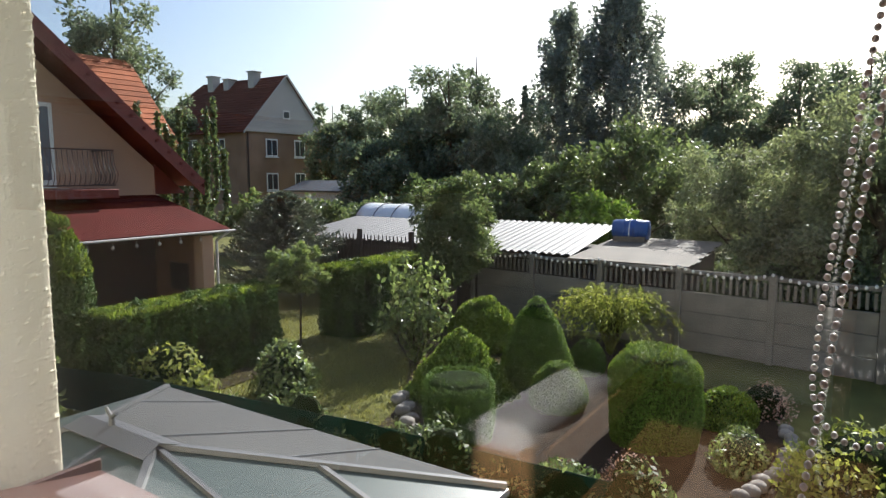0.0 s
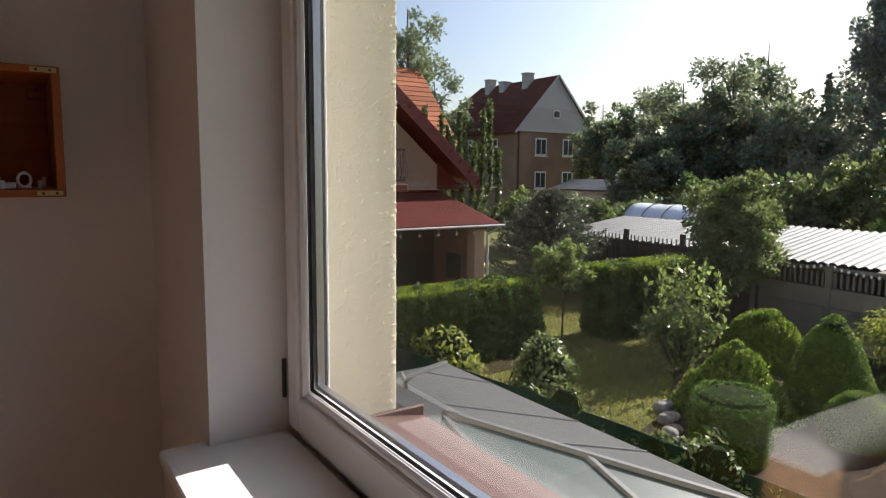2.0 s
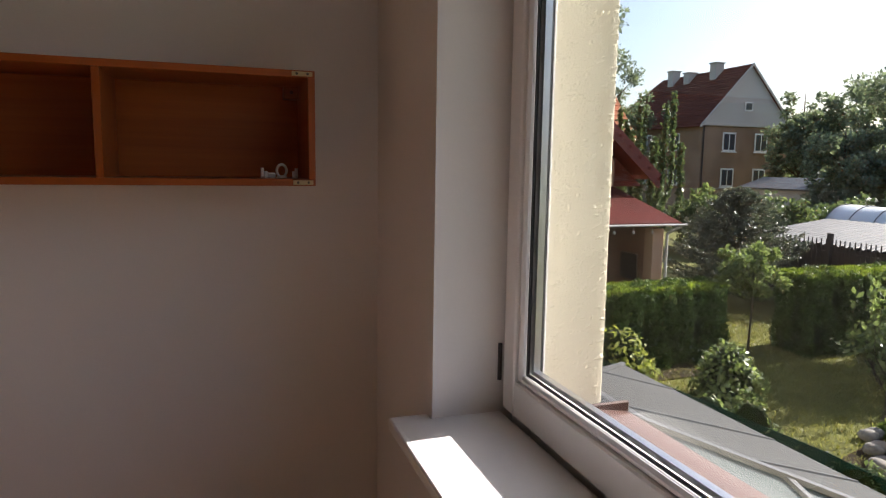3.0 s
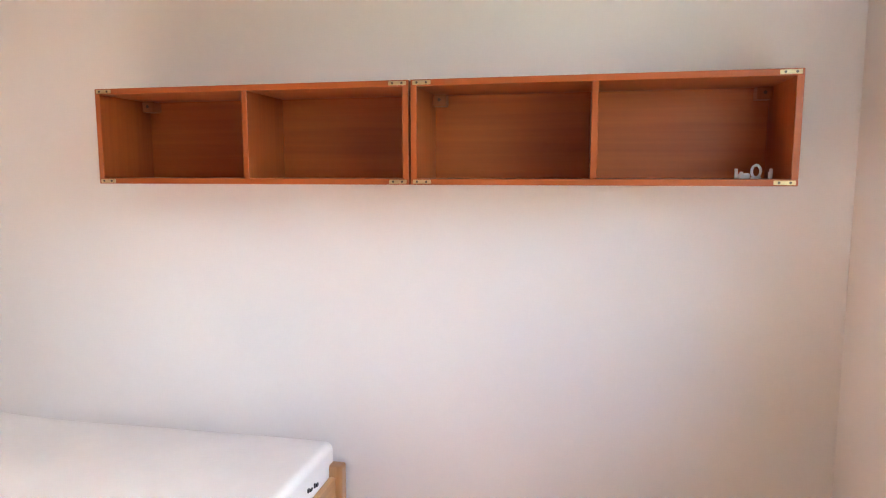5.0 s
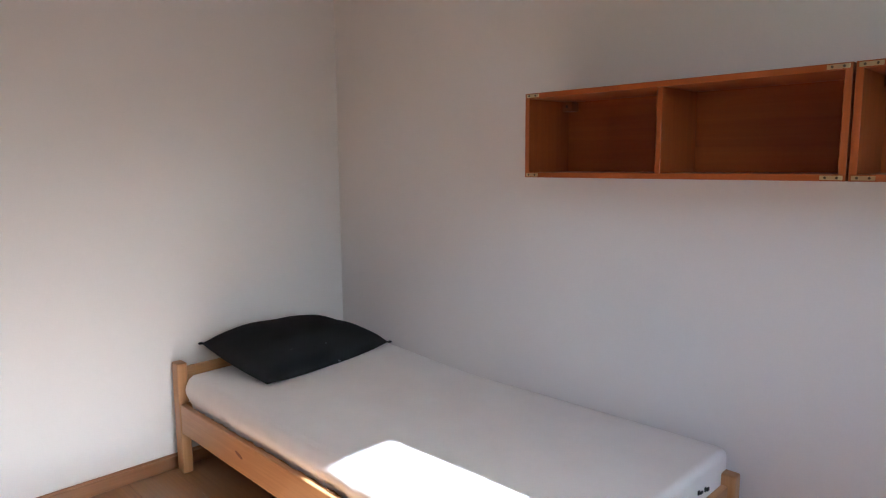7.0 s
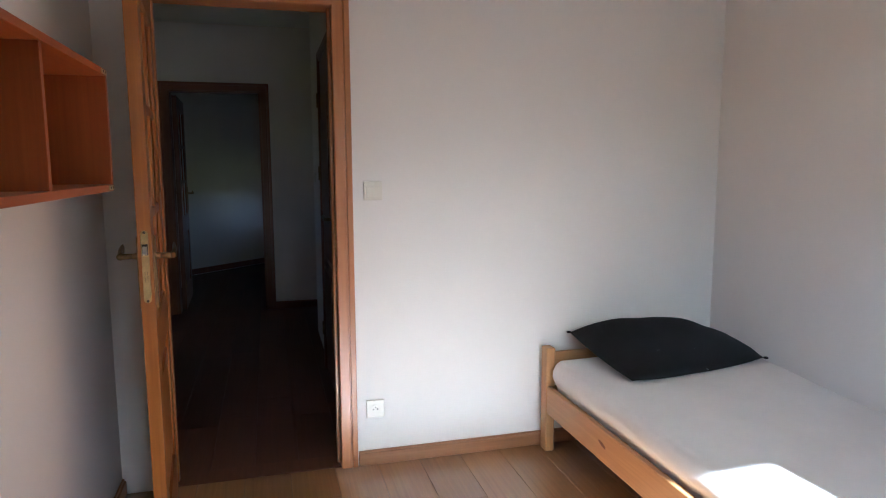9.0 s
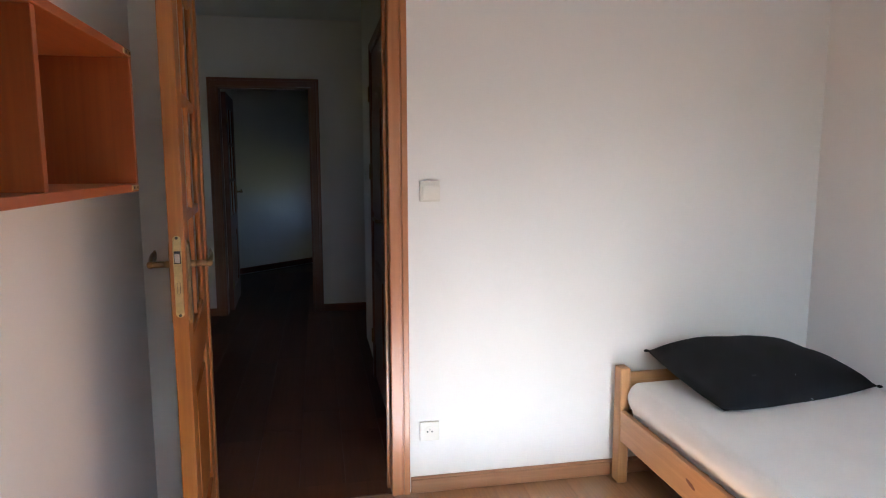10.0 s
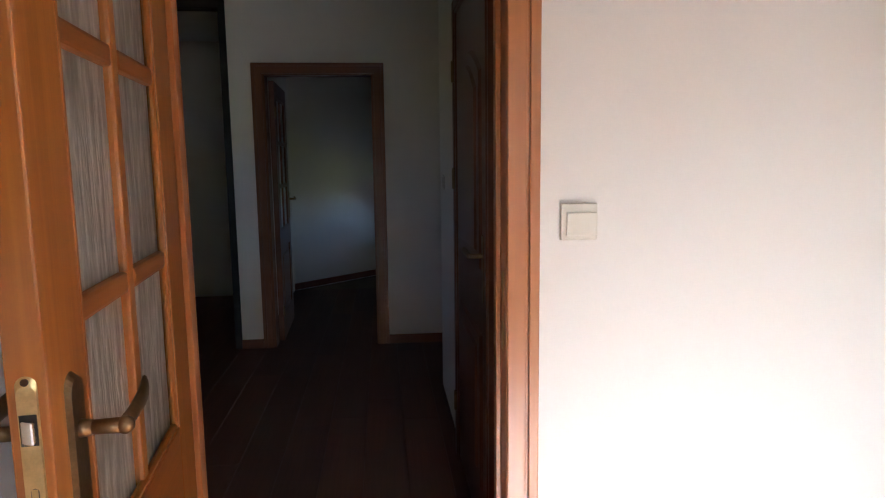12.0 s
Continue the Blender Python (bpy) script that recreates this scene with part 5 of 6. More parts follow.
mound("golden_shrub", "sunlit yellow-green shrub in the front corner", 2.3, 13.3, 1.1, 0.9, 1.0, dome, M_GOLD, 5000, 0.10, 29, ragged=0.2, wild=0.9)
mound("flowering_plant", "clump of faded pink flowers in the bed", -0.55, 12.0, 0.35, 0.3, 0.55, dome, M_FLOWER, 700, 0.05, 30, "flower", ragged=0.08, wild=0.9)
mound("flowering_plant", "reddish leafy plant behind the stones", 0.55, 16.2, 0.42, 0.35, 0.6, dome, M_FLOWER, 900, 0.06, 31, "flower", ragged=0.1, wild=0.9)
mound("leafy_shrub", "low green plants inside the stone edging", 0.55, 13.8, 0.35, 0.7, 0.45, dome, M_LILAC, 1500, 0.08, 32, ragged=0.1, wild=0.9)
tree("rose_arch", "climbing plant grown into a rounded arch over the path", -10.1, 15.05, -0.35, 0.85, -1.75, M_LILAC, 5200, 0.11, 33, 40, ry=1.0, trunk=0.03, category="climber")
shoots("young_shrub_tree", "young upright shrub with glossy pale green leaves", -6.75, 15.5, upright(26, 0.80, 0.05, 2.55, 34) + arching(26, 1.05, 1.3, 0.2, 38), M_LILAC, 44, 0.155, 34, "shrub", 0.014, 0.55, 0.8)
shoots("spruce", "wide grey-green spruce with tiers of branches", -14.9, 19.0, tiers(150, 2.6, 3.9, 35), M_SPRUCE, 230, 0.115, 35, "tree", 0.030, 0.32, 0.75)
tree("fruit_tree", "leafy fruit tree in front of the wall", -8.15, 19.3, 1.55, 1.45, -1.9, M_TREE, 24000, 0.105, 36, 95)
shoots("columnar_tree", "narrow dark tree with upright branches", -20.2, 18.8, upright(17, 1.75, 0.6, 7.4, 37), M_TREE_DARK, 760, 0.17, 37, "tree", 0.06, 0.6, 0.9)

# added row of shrubs that keeps the wall's openwork gaps dark
for k in range(7):
    mound("dark_shrub", "dark shrub added as backing for the concrete wall's openwork", -1.0 + k * 1.25, 21.4 + 0.3 * (k % 2), 0.9, 0.7, 2.0 + 0.25 * (k % 3), dome, M_TREE, 2600, 0.15, 50 + k, ragged=0.2, wild=0.9)

for k in range(9):
    mound("ivy", "ivy trailing along the green net", -6.9 + k * 0.85, 10.35 + 0.03 * k, 0.5, 0.2, 0.62 + 0.2 * (k % 3), dome, M_TREE, 900, 0.09, 70 + k, "climber", ragged=0.14, wild=0.9)

# stone edging of the bed
rnd = random.Random(5)
for i in range(15):
    f = i / 14
    x, y = 0.72 + 0.42 * math.sin(f * 2.4) + rnd.uniform(-0.04, 0.04), 12.6 + 2.9 * f
    s = thing("edging_stone", "pale rounded field stone edging the bed", "stone", pose(x, y, G + 0.02, 0, 0, rnd.uniform(0, 180)), "edging stones")
    q = B()
    bmesh.ops.create_icosphere(q, subdivisions=2, radius=0.13)
    for v in q.verts:
        v.co *= 1 + 0.3 * noise.noise(v.co * 6 + Vector((i * 3.1, 0, 0)))
        v.co.z = v.co.z * 0.7 + 0.06
    part("stone", q, M_STONE, s, "", True)
for i in range(9):
    x, y = -5.5 + 0.35 * i * 0.6 - 0.5 * (i % 2) * 0.3, 13.3 - 0.22 * i
    s = thing("edging_stone", "grey stone at the edge of the lawn", "stone", pose(x, y, G + 0.02, 0, 0, rnd.uniform(0, 180)), "lawn edge stones")
    q = B()
    bmesh.ops.create_icosphere(q, subdivisions=2, radius=0.15)
    for v in q.verts:
        v.co *= 1 + 0.3 * noise.noise(v.co * 6 + Vector((i * 5.3, 0, 0)))
        v.co.z = v.co.z * 0.75 + 0.06
    part("stone", q, M_STONE, s, "", True)

# concrete panel wall
cw = thing("concrete_wall", "grey precast concrete garden wall with an openwork top", "garden wall")
def wall_line(k):
    return Vector((-8.35 + 2.14 * k, 20.85 - 0.118 * 2.14 * k, 0))
ang = math.atan2(-0.118, 1)
slab_me, post_me, bal_me, cap_me = [bpy.data.meshes.new(n) for n in ("slab", "post", "baluster", "top_rail")]
for me, q in ((slab_me, slab(B(), 0.07, -0.03, 0, 2.07, 0.03, 0.492, 0.012)), (post_me, slab(B(), -0.08, -0.08, 0, 0.08, 0.08, 2.1, 0.015)), (bal_me, slab(B(), -0.032, -0.025, 0, 0.032, 0.025, 0.36, 0.008)), (cap_me, slab(B(), 0.07, -0.035, 0, 2.07, 0.035, 0.10, 0.012))):
    q.to_mesh(me)
    q.free()
    me.materials.append(M_CONCRETE)
for k in range(9):
    o = wall_line(k)
    piece("post", post_me, cw, (o.x, o.y, G), ang)
    if k == 8:
        break
    for j in range(3):
        piece("slab", slab_me, cw, (o.x, o.y, G + 0.02 + j * 0.5), ang)
    piece("top_rail", cap_me, cw, (o.x, o.y, G + 1.96), ang)
    for j in range(13):
        d = 0.16 + j * 0.152
        piece("baluster", bal_me, cw, (o.x + d * math.cos(ang), o.y + d * math.sin(ang), G + 1.55), ang)

# string of small white lamps along the top of the wall
lights = thing("string_lights", "sagging string of small white lamps on the garden wall", "string lights")
cable = []
for k in range(8):
    a, c = wall_line(k), wall_line(k + 1)
    for i in range(12):
        u = i / 12
        p = a.lerp(c, u)
        cable.append(Vector((p.x, p.y - 0.14, G + 2.16 - 0.16 * 4 * u * (1 - u))))
q = B()
for a, c in zip(cable, cable[1:]):
    tube(q, a, c, 0.006, sides=5)
part("cable", q, M_IRON, lights)
lamp_me = bpy.data.meshes.new("lamp")
q = ball(B(), (0, 0, -0.035), 0.036, (1, 1, 1.25), 8, 6)
q.to_mesh(lamp_me)
q.free()
lamp_me.materials.append(M_WHITE_PLASTIC)
lamp_me.shade_smooth()
for p in cable:
    piece("lamp", lamp_me, lights, p)

# dark picket fence further along
pk = thing("picket_fence", "dark stained picket fence with pointed boards", "fence")
pk_me, pkp_me = bpy.data.meshes.new("picket"), bpy.data.meshes.new("fence_post")
q = prism(B(), [(-0.04, -0.011), (0.04, -0.011), (0.04, 0.011), (-0.04, 0.011)], 0, 1.95)
tip = [v for v in q.verts if v.co.z > 1]
for v in tip:
    v.co.x *= 0.35
bmesh.ops.recalc_face_normals(q, faces=q.faces[:])
q.to_mesh(pk_me)
q.free()
q = slab(B(), -0.07, -0.07, 0, 0.07, 0.07, 2.15, 0.01)
q.to_mesh(pkp_me)
q.free()
for me in (pk_me, pkp_me):
    me.materials.append(M_PICKET)
for j in range(42):
    x = -15.4 + j * 0.165
    piece("picket", pk_me, pk, (x, 20.95 + 0.02 * math.sin(j), G + 0.35), 0)
for j in range(4):
    piece("fence_post", pkp_me, pk, (-15.3 + j * 2.25, 20.86, G + 0.35), 0)
for z in (0.75, 1.85):
    part("fence_rail", slab(B(), -15.4, 20.96, G + z, -8.5, 21.0, G + z + 0.08), M_PICKET, pk)

# sheds behind the wall
def corrugated(name, label, x0, x1, y0, y1, z0, z1, sheets):
    s = thing(name, label, "shed")
    part("shed_wall", slab(B(), x0 + 0.25, y0 + 0.25, G, x1 - 0.25, y1 - 0.25, min(z0, z1) - 0.05), M_PICKET, s)
    step = (x1 - x0) / sheets
    for k in range(sheets):
        q = B()
        a = x0 + k * step
        cnt = 24
        rows = []
        for i in range(cnt + 1):
            x = a + (step + 0.03) * i / cnt
            dz = 0.055 * min(1.0, max(0.0, 1.6 * abs(math.sin(i / cnt * math.pi * 3)) - 0.35)) + 0.004 * (k % 2)
            rows.append((q.verts.new((x, y0, z0 + dz)), q.verts.new((x, y1, z1 + dz))))
        for i in range(cnt):
            q.faces.new((rows[i][0], rows[i + 1][0], rows[i + 1][1], rows[i][1]))
        ext = bmesh.ops.extrude_face_region(q, geom=q.faces[:])
        bmesh.ops.translate(q, verts=[v for v in ext["geom"] if isinstance(v, bmesh.types.BMVert)], vec=(0, 0, -0.012))
        part("roof_sheet", q, M_CORRUGATED, s)
    return s


corrugated("shed", "low shed with a pale corrugated metal roof behind the wall", -10.2, -5.05, 20.55, 24.5, -0.88, -0.30, 7)
corrugated("shed", "low shed with a corrugated metal roof beyond the picket fence", -17.0, -10.35, 21.3, 25.2, -0.95, -0.45, 8)
ps = thing("shed", "low shed with a flat roof of weathered boards", "shed")
part("shed_wall", slab(B(), -4.8, 20.6, G, -1.9, 24.3, -0.95), M_PICKET, ps)
for k in range(13):
    y = 20.25 + k * 0.335
    z = -0.90 + 0.25 * k / 13
    q = sheet(B(), (-5.0, y, z), (-1.75 + 0.05 * (k % 3), y, z), (-1.75 + 0.05 * (k % 3), y + 0.325, z + 0.02), (-5.0, y + 0.325, z + 0.02), 0.03)
    part("board", q, M_PLANKROOF, ps)
bl = thing("blue_barrel", "blue plastic barrel lying on the shed roof", "barrel", pose(-4.35, 23.9, -0.34, 0, 0, 4))
q = B()
prof = ((-0.56, 0.26), (-0.54, 0.30), (-0.2, 0.325), (-0.19, 0.338), (-0.16, 0.338), (-0.15, 0.325), (0.15, 0.325), (0.16, 0.338), (0.19, 0.338), (0.2, 0.325), (0.54, 0.30), (0.56, 0.26))
rings = [[q.verts.new((x, r * math.cos(k * math.tau / 24), r * math.sin(k * math.tau / 24))) for k in range(24)] for x, r in prof]
for a, c in zip(rings, rings[1:]):
    for k in range(24):
        q.faces.new((a[k], a[(k + 1) % 24], c[(k + 1) % 24], c[k]))
q.faces.new(rings[0])
q.faces.new(rings[-1])
part("drum", q, M_BLUE, bl, "", True)
q = B()
for k in range(24):
    a, c = k * math.tau / 24, (k + 1) * math.tau / 24
    tube(q, (0, 0.332 * math.cos(a), 0.332 * math.sin(a)), (0, 0.332 * math.cos(c), 0.332 * math.sin(c)), 0.016, sides=6)
part("strap", q, M_WHITE_PLASTIC, bl, "white strap")
for k in (-1, 1):
    part("chock", slab(B(), -0.5, 0.28 * k - 0.05, -0.40, 0.5, 0.28 * k + 0.05, -0.20, 0.01), M_PLANKROOF, bl)
gh = thing("polytunnel", "small greenhouse tunnel covered with white plastic film", "greenhouse", pose(-15.3, 26.6, G + 0.3))
q = B()
rows = []
for j in range(9):
    x = -2.0 + j * 0.5
    rows.append([q.verts.new((x, 1.35 * math.cos(a), 1.35 + 1.45 * math.sin(a) + 0.02 * math.sin(j * 2 + k))) for k, a in enumerate(i * math.pi / 12 for i in range(13))])
for a, c in zip(rows, rows[1:]):
    for k in range(12):
        q.faces.new((a[k], a[k + 1], c[k + 1], c[k]))
q.faces.new(rows[0])
q.faces.new(rows[-1])
slab(q, -2.0, -1.35, -0.3, 2.0, 1.35, 1.36)
part("film", q, M_FILM, gh, "", True)
for j in range(5):
    q = B()
    for i in range(12):
        a, c = i * math.pi / 12, (i + 1) * math.pi / 12
        tube(q, (-2.0 + j, 1.37 * math.cos(a), 1.35 + 1.47 * math.sin(a)), (-2.0 + j, 1.37 * math.cos(c), 1.35 + 1.47 * math.sin(c)), 0.02, sides=6)
    part("hoop", q, M_GAZ_TRIM, gh)
ws = thing("white_shed", "whitewashed shed with a dark flat-pitched roof", "shed")
part("wall", prism(B(), [(-35.6, 39.0), (-29.6, 39.0), (-29.6, 43.0), (-35.6, 43.0)], G, 0.25), M_PALE, ws)
q = sheet(B(), (-36.0, 38.6, 0.22), (-29.2, 38.6, 0.22), (-29.2, 41.0, 0.95), (-36.0, 41.0, 0.95), 0.12)
sheet(q, (-36.0, 41.0, 0.95), (-29.2, 41.0, 0.95), (-29.2, 43.4, 0.22), (-36.0, 43.4, 0.22), 0.12)
part("roof", q, M_GAZ_TRIM, ws)

# ---- neighbour's house ----
nh = thing("neighbour_house", "peach rendered house with a steep dark red roof and balcony", "house")
XG, YC, ZC, YE, ZE = -16.0, 9.0, 7.15, 16.0, 1.05      # gable plane, peak, eave
b = prism(B(), [(XG - 9, 2.9), (XG, 2.9), (XG, 15.0), (XG - 9, 15.0)], G, 1.6)
va = [b.verts.new(p) for p in ((XG, 2.9, 1.6), (XG, 15.0, 1.6), (XG, YC, ZC - 0.35), (XG - 9, 2.9, 1.6), (XG - 9, 15.0, 1.6), (XG - 9, YC, ZC - 0.35))]
for f in ((0, 1, 2), (3, 5, 4), (1, 4, 5, 2), (0, 2, 5, 3)):
    b.faces.new([va[i] for i in f])
part("wall", b, M_PEACH, nh)
q = sheet(B(), (XG + 0.85, YE, ZE), (XG + 0.85, YC, ZC), (XG - 9.6, YC, ZC), (XG - 9.6, YE, ZE), 0.20)
q2 = sheet(B(), (XG + 0.85, YC, ZC), (XG + 0.85, 2 * YC - YE, ZE), (XG - 9.6, 2 * YC - YE, ZE), (XG - 9.6, YC, ZC), 0.20)
roof = part("roof", q, M_REDWOOD, nh, "steep dark red roof with boarded overhang")
part("roof", q2, M_REDWOOD, nh)
dy, dz = YE - YC, ZE - ZC
q = sheet(B(), (XG + 0.86, YE + 0.05, ZE - 0.30), (XG + 0.86, YE + 0.05, ZE + 0.06), (XG + 0.86, YC, ZC + 0.06), (XG + 0.86, YC, ZC - 0.30), -0.05)
part("barge_board", q, M_REDWOOD, nh, "dark red barge board")
q = B()
for k in range(20):
    f = k / 19
    y, z = YE + (YC - YE) * f, ZE + (ZC - ZE) * f
    tube(q, (XG + 0.70, y, z + 0.04), (XG + 0.93, y, z + 0.03), 0.05, 0.05, 8)
part("verge_tiles", q, M_REDROOF, nh)
b = B()
va = [b.verts.new((x, y, z)) for x in (XG - 9.0, XG + 0.03) for y, z in ((14.98, 0.82), (16.0, 0.82), (14.98, 1.72))]
for f in ((0, 1, 2), (5, 4, 3), (0, 3, 4, 1), (1, 4, 5, 2), (2, 5, 3, 0)):
    b.faces.new([va[i] for i in f])
part("eave_box", b, M_REDWOOD, nh, "dark red boarded eave end")
# balcony door
bd = part("balcony_door", slab(B(), XG, 10.55, 1.05, XG + 0.05, 12.15, 3.25, 0.01), M_WINDOW_WHITE, nh, "white balcony door with large panes")
for y in (10.66, 11.46):
    part("pane", slab(B(), XG + 0.05, y, 1.25, XG + 0.057, y + 0.58, 3.14), M_SKYPANE, bd)
bal = part("balcony_floor", slab(B(), XG, 8.5, 0.78, XG + 1.15, 13.2, 1.02, 0.02), M_REDWOOD, nh, "dark red balcony edge")
q = B()
for z in (1.10, 2.02):
    slab(q, XG + 1.06, 8.5, z, XG + 1.10, 13.15, z + 0.035)
    slab(q, XG, 13.11, z, XG + 1.10, 13.15, z + 0.035)
rail = part("balcony_rail", q, M_IRON, nh, "bellied wrought iron balcony railing")
for k in range(36):
    y = 8.6 + k * 0.128
    q = B()
    pts = [(0.0, 1.12), (0.10, 1.25), (0.13, 1.42), (0.04, 1.65), (0.0, 2.03)]
    for (a, za), (c, zc) in zip(pts, pts[1:]):
        tube(q, (XG + 1.08 + a, y, za), (XG + 1.08 + c, y, zc), 0.010, sides=5)
    part("baluster", q, M_IRON, rail)
for k in range(8):
    x = XG + 0.1 + k * 0.135
    q = B()
    pts = [(0.0, 1.12), (0.10, 1.25), (0.13, 1.42), (0.04, 1.65), (0.0, 2.03)]
    for (a, za), (c, zc) in zip(pts, pts[1:]):
        tube(q, (x, 13.13 + a, za), (x, 13.13 + c, zc), 0.010, sides=5)
    part("baluster", q, M_IRON, rail)
# porch canopy
q = sheet(B(), (-13.2, 5.5, -0.12), (-13.2, 15.45, -0.12), (XG, 15.0, 0.80), (XG, 5.5, 0.80), 0.08)
part("porch_roof", q, M_REDROOF, nh, "red shingled porch roof")
q = sheet(B(), (-13.2, 15.45, -0.12), (XG - 1.5, 15.6, -0.12), (XG - 1.5, 15.02, 0.80), (XG, 15.0, 0.80), 0.08)
part("porch_roof", q, M_REDROOF, nh)
q = tube(B(), (-13.13, 5.5, -0.17), (-13.13, 15.55, -0.17), 0.035, sides=8)
part("gutter", q, M_GUTTER, nh, "pale gutter")
q = tube(B(), (-13.13, 15.35, -0.2), (-13.45, 15.15, -0.45), 0.04, sides=8)
tube(q, (-13.45, 15.15, -0.45), (-13.45, 15.15, G), 0.04, sides=8)
part("downpipe", q, M_GUTTER, nh)
part("porch_post", slab(B(), -13.95, 14.75, G, -13.55, 15.12, -0.30, 0.02), M_PEACH, nh)
part("porch_post", slab(B(), -13.95, 8.6, G, -13.55, 9.0, -0.30, 0.02), M_PEACH, nh)
part("porch_side_wall", slab(B(), XG, 14.85, G, -13.95, 15.05, -0.35), M_PORCHWALL, nh, "brown porch end wall with upright grain")
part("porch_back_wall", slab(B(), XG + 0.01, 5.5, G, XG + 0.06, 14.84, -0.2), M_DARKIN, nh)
q = slab(B(), -15.2, 14.82, -1.95, -14.35, 14.848, -1.15, 0.01)
part("wall_hatch", q, M_IRON, nh, "dark opening in the porch wall")
part("porch_rail", slab(B(), -13.8, 9.0, -1.98, -13.72, 14.8, -1.90, 0.01), M_GUTTER, nh)
for k in range(9):
    y = 9.6 + k * 0.62
    part("porch_lamp", ball(tube(B(), (-13.35, y, -0.2), (-13.35, y, -0.34), 0.008, sides=6), (-13.35, y, -0.38), 0.045, (1, 1, 1.2), 10, 8), M_GUTTER, nh, "small hanging white lamp")

# orange tiled roof behind it
orr = thing("tiled_roof_house", "house behind with an orange clay tile roof", "house")
part("wall", prism(B(), [(-38, 21.0), (-30, 21.0), (-30, 25.0), (-38, 25.0)], G, 3.0), M_PEACH, orr)
for k in range(16):
    f0, f1 = k / 16, (k + 1) / 16 + 0.012
    z0, z1 = 2.8 + 5.0 * f0, 2.8 + 5.0 * f1
    x0, x1 = -29.4 - 4.6 * f0, -29.4 - 4.6 * f1
    q = sheet(B(), (x0, 20.6, z0 + 0.05), (x0, 25.4, z0 + 0.05), (x1, 25.4, z1), (x1, 20.6, z1), 0.05)
    part("tile_course", q, M_ORANGE, orr)

# ---- old house across the gardens ----
oh = thing("old_house", "two-storey old ochre house with a pale gable and red roof", "house")
OX, OY0, OY1, OZ, OR = -44.3, 42.2, 51.8, 5.35, 10.6
OM = (OY0 + OY1) / 2
b = prism(B(), [(OX - 15.5, OY0), (OX, OY0), (OX, OY1), (OX - 15.5, OY1)], G, OZ)
part("wall", b, M_OCHRE, oh)
b = B()
va = [b.verts.new(p) for p in ((OX + 0.01, OY0, OZ), (OX + 0.01, OY1, OZ), (OX + 0.01, OM, OR - 0.1), (OX - 15, OY0, OZ), (OX - 15, OY1, OZ), (OX - 12, OM, OR - 0.1))]
for f in ((0, 1, 2), (3, 5, 4), (1, 4, 5, 2), (0, 2, 5, 3), (0, 3, 4, 1)):
    b.faces.new([va[i] for i in f])
part("gable", b, M_PALE, oh, "pale grey rendered gable")
part("cornice", slab(B(), OX, OY0 - 0.1, OZ - 0.16, OX + 0.18, OY1 + 0.1, OZ + 0.10, 0.02), M_PALE, oh)
ov = 0.45
for k in range(22):
    f0, f1 = k / 22, (k + 1) / 22 + 0.01
    for sgn in (-1, 1):
        e = OM + sgn * (OM - OY0 + ov)
        ya, yb = e + (OM - e) * f0, e + (OM - e) * min(1, f1)
        za, zb = OZ - 0.3 + (OR + 0.3 - OZ) * f0, OZ - 0.3 + (OR + 0.3 - OZ) * min(1, f1)
        hipx = OX - 16.0 + 4.2 * f0
        q = sheet(B(), (hipx, ya, za + 0.06), (OX + 0.22, ya, za + 0.06), (OX + 0.22, yb, zb), (hipx, yb, zb), 0.08 * (1 if sgn < 0 else -1))
        part("tile_course", q, M_OLDROOF, oh)
q = B()
va = [q.verts.new(p) for p in ((OX - 16, OY0 - ov, OZ - 0.3), (OX - 16, OY1 + ov, OZ - 0.3), (OX - 11.8, OM, OR))]
q.faces.new(va)
ext = bmesh.ops.extrude_face_region(q, geom=q.faces[:])
bmesh.ops.translate(q, verts=[v for v in ext["geom"] if isinstance(v, bmesh.types.BMVert)], vec=(0, 0, -0.1))
part("hip", q, M_OLDROOF, oh)
for sgn in (-1, 1):
    e = OM + sgn * (OM - OY0 + ov)
    q = sheet(B(), (OX + 0.24, e, OZ - 0.42), (OX + 0.24, e, OZ - 0.15), (OX + 0.24, OM, OR + 0.1), (OX + 0.24, OM, OR - 0.16), 0.06)
    part("verge_board", q, M_PALE, oh)


def far_window(x, y, z, w, h, axis="x"):
    if axis == "x":
        fr = part("window", slab(B(), x, y - w / 2 - 0.14, z - h / 2 - 0.14, x + 0.05, y + w / 2 + 0.14, z + h / 2 + 0.14, 0.02), M_WINDOW_WHITE, oh, "white framed window")
        for s in (-1, 1):
            a, c = sorted((y + s * 0.05, y + s * w / 2))
            part("pane", slab(B(), x + 0.05, a, z - h / 2, x + 0.06, c, z + h / 2), M_DARKPANE, fr)
        part("sill", slab(B(), x, y - w / 2 - 0.2, z - h / 2 - 0.24, x + 0.16, y + w / 2 + 0.2, z - h / 2 - 0.14), M_WINDOW_WHITE, fr)
    else:
        fr = part("window", slab(B(), y - w / 2 - 0.12, x - 0.05, z - h / 2 - 0.12, y + w / 2 + 0.12, x, z + h / 2 + 0.12, 0.02), M_WINDOW_WHITE, oh, "white framed window")
        for s in (-1, 1):
            a, c = sorted((y + s * 0.05, y + s * w / 2))
            part("pane", slab(B(), a, x - 0.06, z - h / 2, c, x - 0.05, z + h / 2), M_DARKPANE, fr)


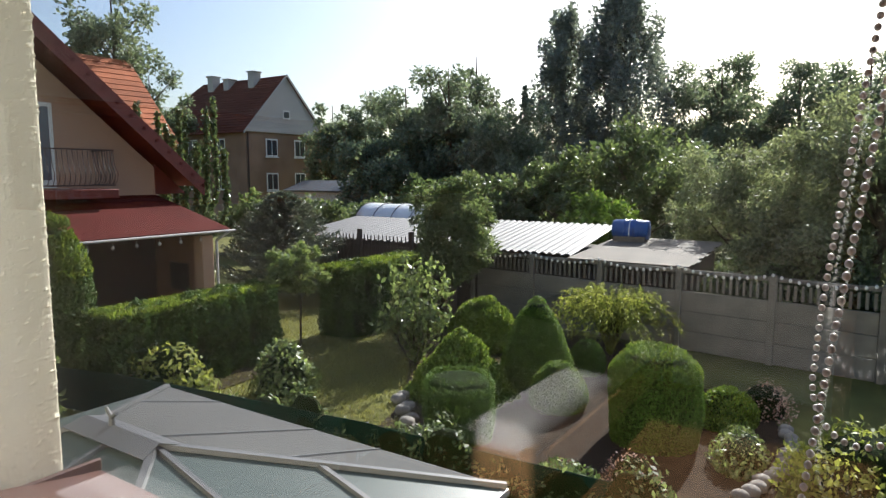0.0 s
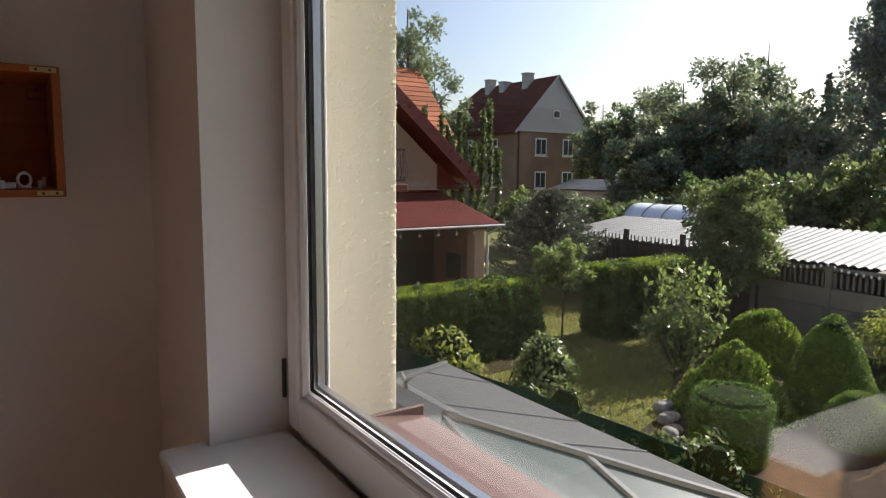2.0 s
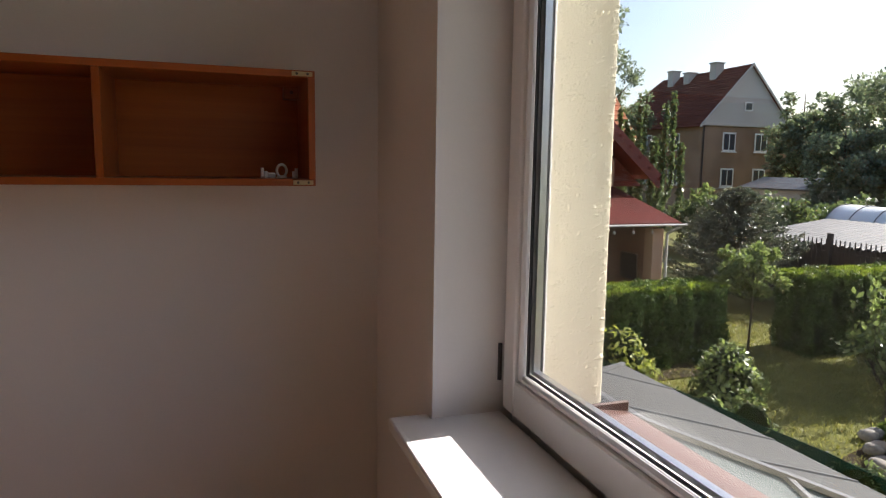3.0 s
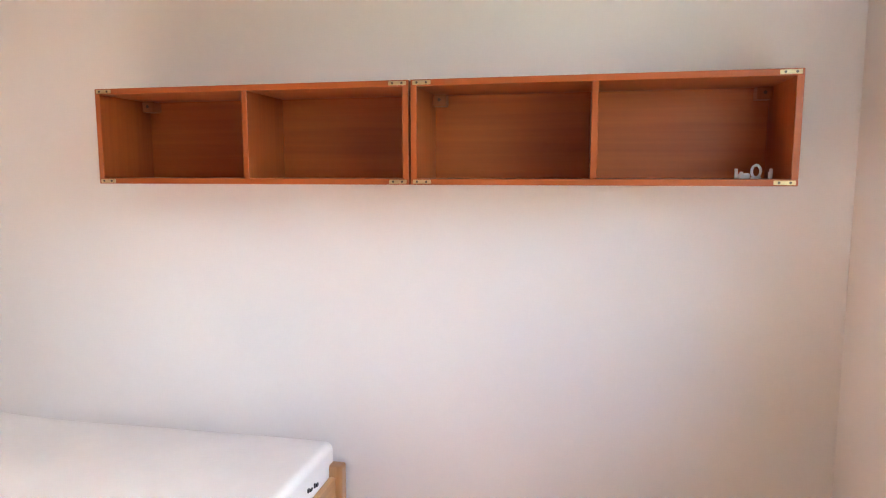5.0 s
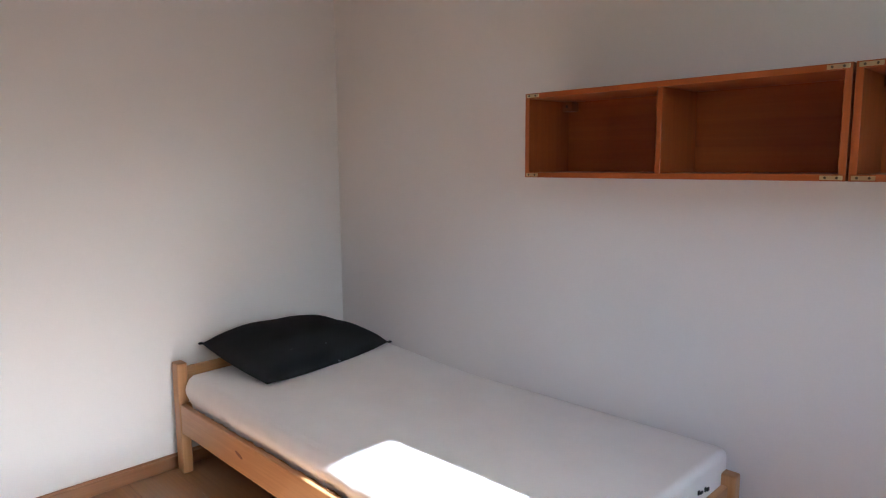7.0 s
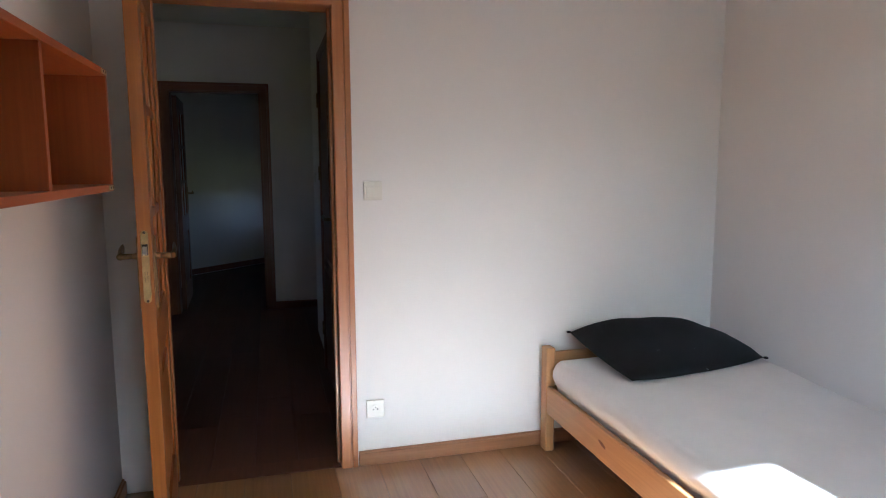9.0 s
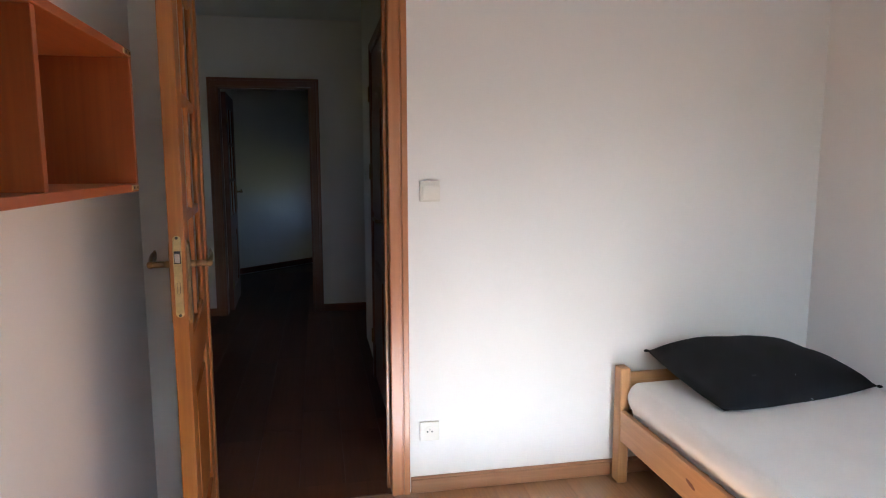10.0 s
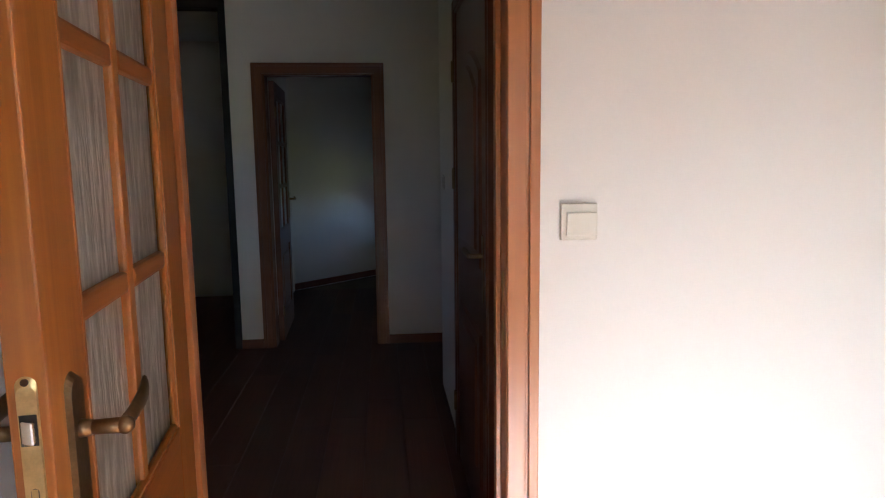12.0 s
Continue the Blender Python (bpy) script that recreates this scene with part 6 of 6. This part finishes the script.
for y in (45.1, 48.6):
    far_window(OX + 0.01, y, 3.85, 1.15, 1.35)
    far_window(OX + 0.01, y, 0.75, 1.15, 1.35)
for x in (OX - 3.5, OX - 7.5, OX - 11.5):
    far_window(OY0, x, 3.85, 1.15, 1.35, "y")
    far_window(OY0, x, 0.75, 1.15, 1.35, "y")
q = slab(B(), OX + 0.01, OM - 0.45, 6.55, OX + 0.06, OM + 0.45, 7.35, 0.02)
aw = part("attic_window", q, M_WINDOW_WHITE, oh)
part("pane", slab(B(), OX + 0.06, OM - 0.33, 6.67, OX + 0.07, OM + 0.33, 7.23), M_DARKPANE, aw)
for x, h in ((OX - 3.6, 0.45), (OX - 7.2, 0.0), (OX - 9.6, 0.45)):
    ch = part("chimney", slab(B(), x - 0.4, OM - 1.0, OR - 1.0, x + 0.4, OM - 0.1, OR + h, 0.02), M_PALE, oh, "whitewashed chimney")
    part("chimney_cap", slab(B(), x - 0.5, OM - 1.1, OR + h, x + 0.5, OM, OR + h + 0.12, 0.02), M_PALE, ch)
part("downpipe", tube(B(), (OX + 0.06, OY0 + 0.15, OZ - 0.2), (OX + 0.06, OY0 + 0.15, G), 0.07, sides=8), M_IRON, oh)

# ---- trees behind ----
def at(px_angle, dist):
    """A place by its bearing (degrees to the left of +y) and distance from the window."""
    a = radians(px_angle)
    return 1.9 - dist * math.sin(a), 3.4 + dist * math.cos(a)


BACK = (
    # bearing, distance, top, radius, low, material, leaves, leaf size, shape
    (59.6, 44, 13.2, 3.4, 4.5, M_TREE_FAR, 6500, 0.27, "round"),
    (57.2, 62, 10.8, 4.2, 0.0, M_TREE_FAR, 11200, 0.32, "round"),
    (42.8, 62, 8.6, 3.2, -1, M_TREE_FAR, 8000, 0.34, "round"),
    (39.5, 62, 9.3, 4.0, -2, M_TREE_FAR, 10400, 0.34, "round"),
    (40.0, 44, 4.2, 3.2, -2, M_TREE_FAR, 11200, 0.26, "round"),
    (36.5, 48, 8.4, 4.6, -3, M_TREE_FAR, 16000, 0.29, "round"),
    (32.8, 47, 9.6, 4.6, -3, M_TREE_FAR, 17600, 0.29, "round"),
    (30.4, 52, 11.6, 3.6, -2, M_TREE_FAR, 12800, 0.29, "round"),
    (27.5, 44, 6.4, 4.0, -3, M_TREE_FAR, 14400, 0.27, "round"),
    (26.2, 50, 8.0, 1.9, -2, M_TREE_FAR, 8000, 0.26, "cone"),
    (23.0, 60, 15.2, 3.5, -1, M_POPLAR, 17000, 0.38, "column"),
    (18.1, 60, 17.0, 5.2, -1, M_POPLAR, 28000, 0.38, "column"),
    (17.0, 33, 4.6, 3.6, -3, M_TREE, 9000, 0.30, "round"),
    (23.5, 32, 2.8, 2.9, -3, M_TREE, 8000, 0.28, "round"),
    (20.0, 27, 1.1, 2.2, -3, M_JUNIPER, 6500, 0.22, "round"),
    (28.0, 31, 1.3, 2.4, -3, M_TREE_DARK, 6000, 0.26, "round"),
    (34.5, 34, 1.9, 2.0, -3, M_TREE_DARK, 5000, 0.26, "round"),
    (40.2, 33, 0.6, 2.2, -3, M_TREE_DARK, 5000, 0.26, "round"),
    (44.5, 31, 0.4, 2.4, -3, M_TREE, 5500, 0.26, "round"),
    (49.0, 36, 0.6, 2.4, -3, M_TREE, 5500, 0.26, "round"),
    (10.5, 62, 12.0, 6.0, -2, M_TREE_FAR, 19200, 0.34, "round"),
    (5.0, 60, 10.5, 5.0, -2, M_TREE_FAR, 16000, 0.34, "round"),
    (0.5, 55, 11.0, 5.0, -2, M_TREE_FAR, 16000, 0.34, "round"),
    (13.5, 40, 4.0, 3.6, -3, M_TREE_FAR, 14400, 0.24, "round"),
    (8.6, 24.5, 3.0, 2.6, -2.4, M_WILLOW, 24000, 0.125, "round"),
    (4.8, 21.0, 2.6, 2.3, -2.2, M_WILLOW, 24000, 0.115, "round"),
    (-0.5, 19.0, 3.8, 2.6, -2.0, M_WILLOW, 24000, 0.115, "round"),
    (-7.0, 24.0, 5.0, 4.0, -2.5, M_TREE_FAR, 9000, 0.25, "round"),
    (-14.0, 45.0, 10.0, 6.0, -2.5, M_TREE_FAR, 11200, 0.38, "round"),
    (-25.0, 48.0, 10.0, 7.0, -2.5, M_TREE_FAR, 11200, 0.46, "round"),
)
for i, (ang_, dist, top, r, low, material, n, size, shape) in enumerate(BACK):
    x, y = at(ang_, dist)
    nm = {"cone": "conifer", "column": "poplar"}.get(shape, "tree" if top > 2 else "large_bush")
    lab = {"cone": "slim dark conifer among the trees", "column": "tall poplar with upright limbs, haze in its grey-green leaves"}.get(shape, "leafy green tree behind the gardens" if top > 2 else "dense green bush behind the sheds")
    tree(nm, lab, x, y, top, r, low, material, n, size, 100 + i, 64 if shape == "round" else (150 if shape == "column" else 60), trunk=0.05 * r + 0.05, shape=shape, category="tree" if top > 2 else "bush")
tagged(leaf_mesh("distant_woods", *(lambda rng: (np.stack([rng.uniform(-130, 60, 26000), rng.uniform(85, 110, 26000), G + rng.random(26000) ** 0.7 * rng.uniform(6, 11, 26000)], 1), rng.normal(size=(26000, 3))))(np.random.default_rng(77)), 1.3, M_TREE_DARK, None, "", 78, 0.8), "band of distant dark green woods", "woods", "", "stuff")

# lawn blades
rng = np.random.default_rng(9)
n = 26000
c = np.stack([rng.uniform(-13.5, -4.6, n), rng.uniform(11.0, 18.5, n), np.full(n, G + 0.03)], 1)
# tone varies blade by blade and in soft patches
tagged(leaf_mesh("lawn_grass", c, np.array([0, 0, 1.0]) + rng.normal(size=(n, 3)) * 0.5, 0.09, M_BLADE, None, "", 10, 0.16), "short mown grass in uneven green and olive tones", "grass", "", "stuff")

# ---- floor planks ----
planks(room_floor, M_FLOOR, 0.0, W, -0.005, L, 0.193, 1.285, 3)
planks(hall_floor, M_HALLFLOOR, HX0 - 0.004, HX1, -5.72, -0.125, 0.193, 1.285, 4)
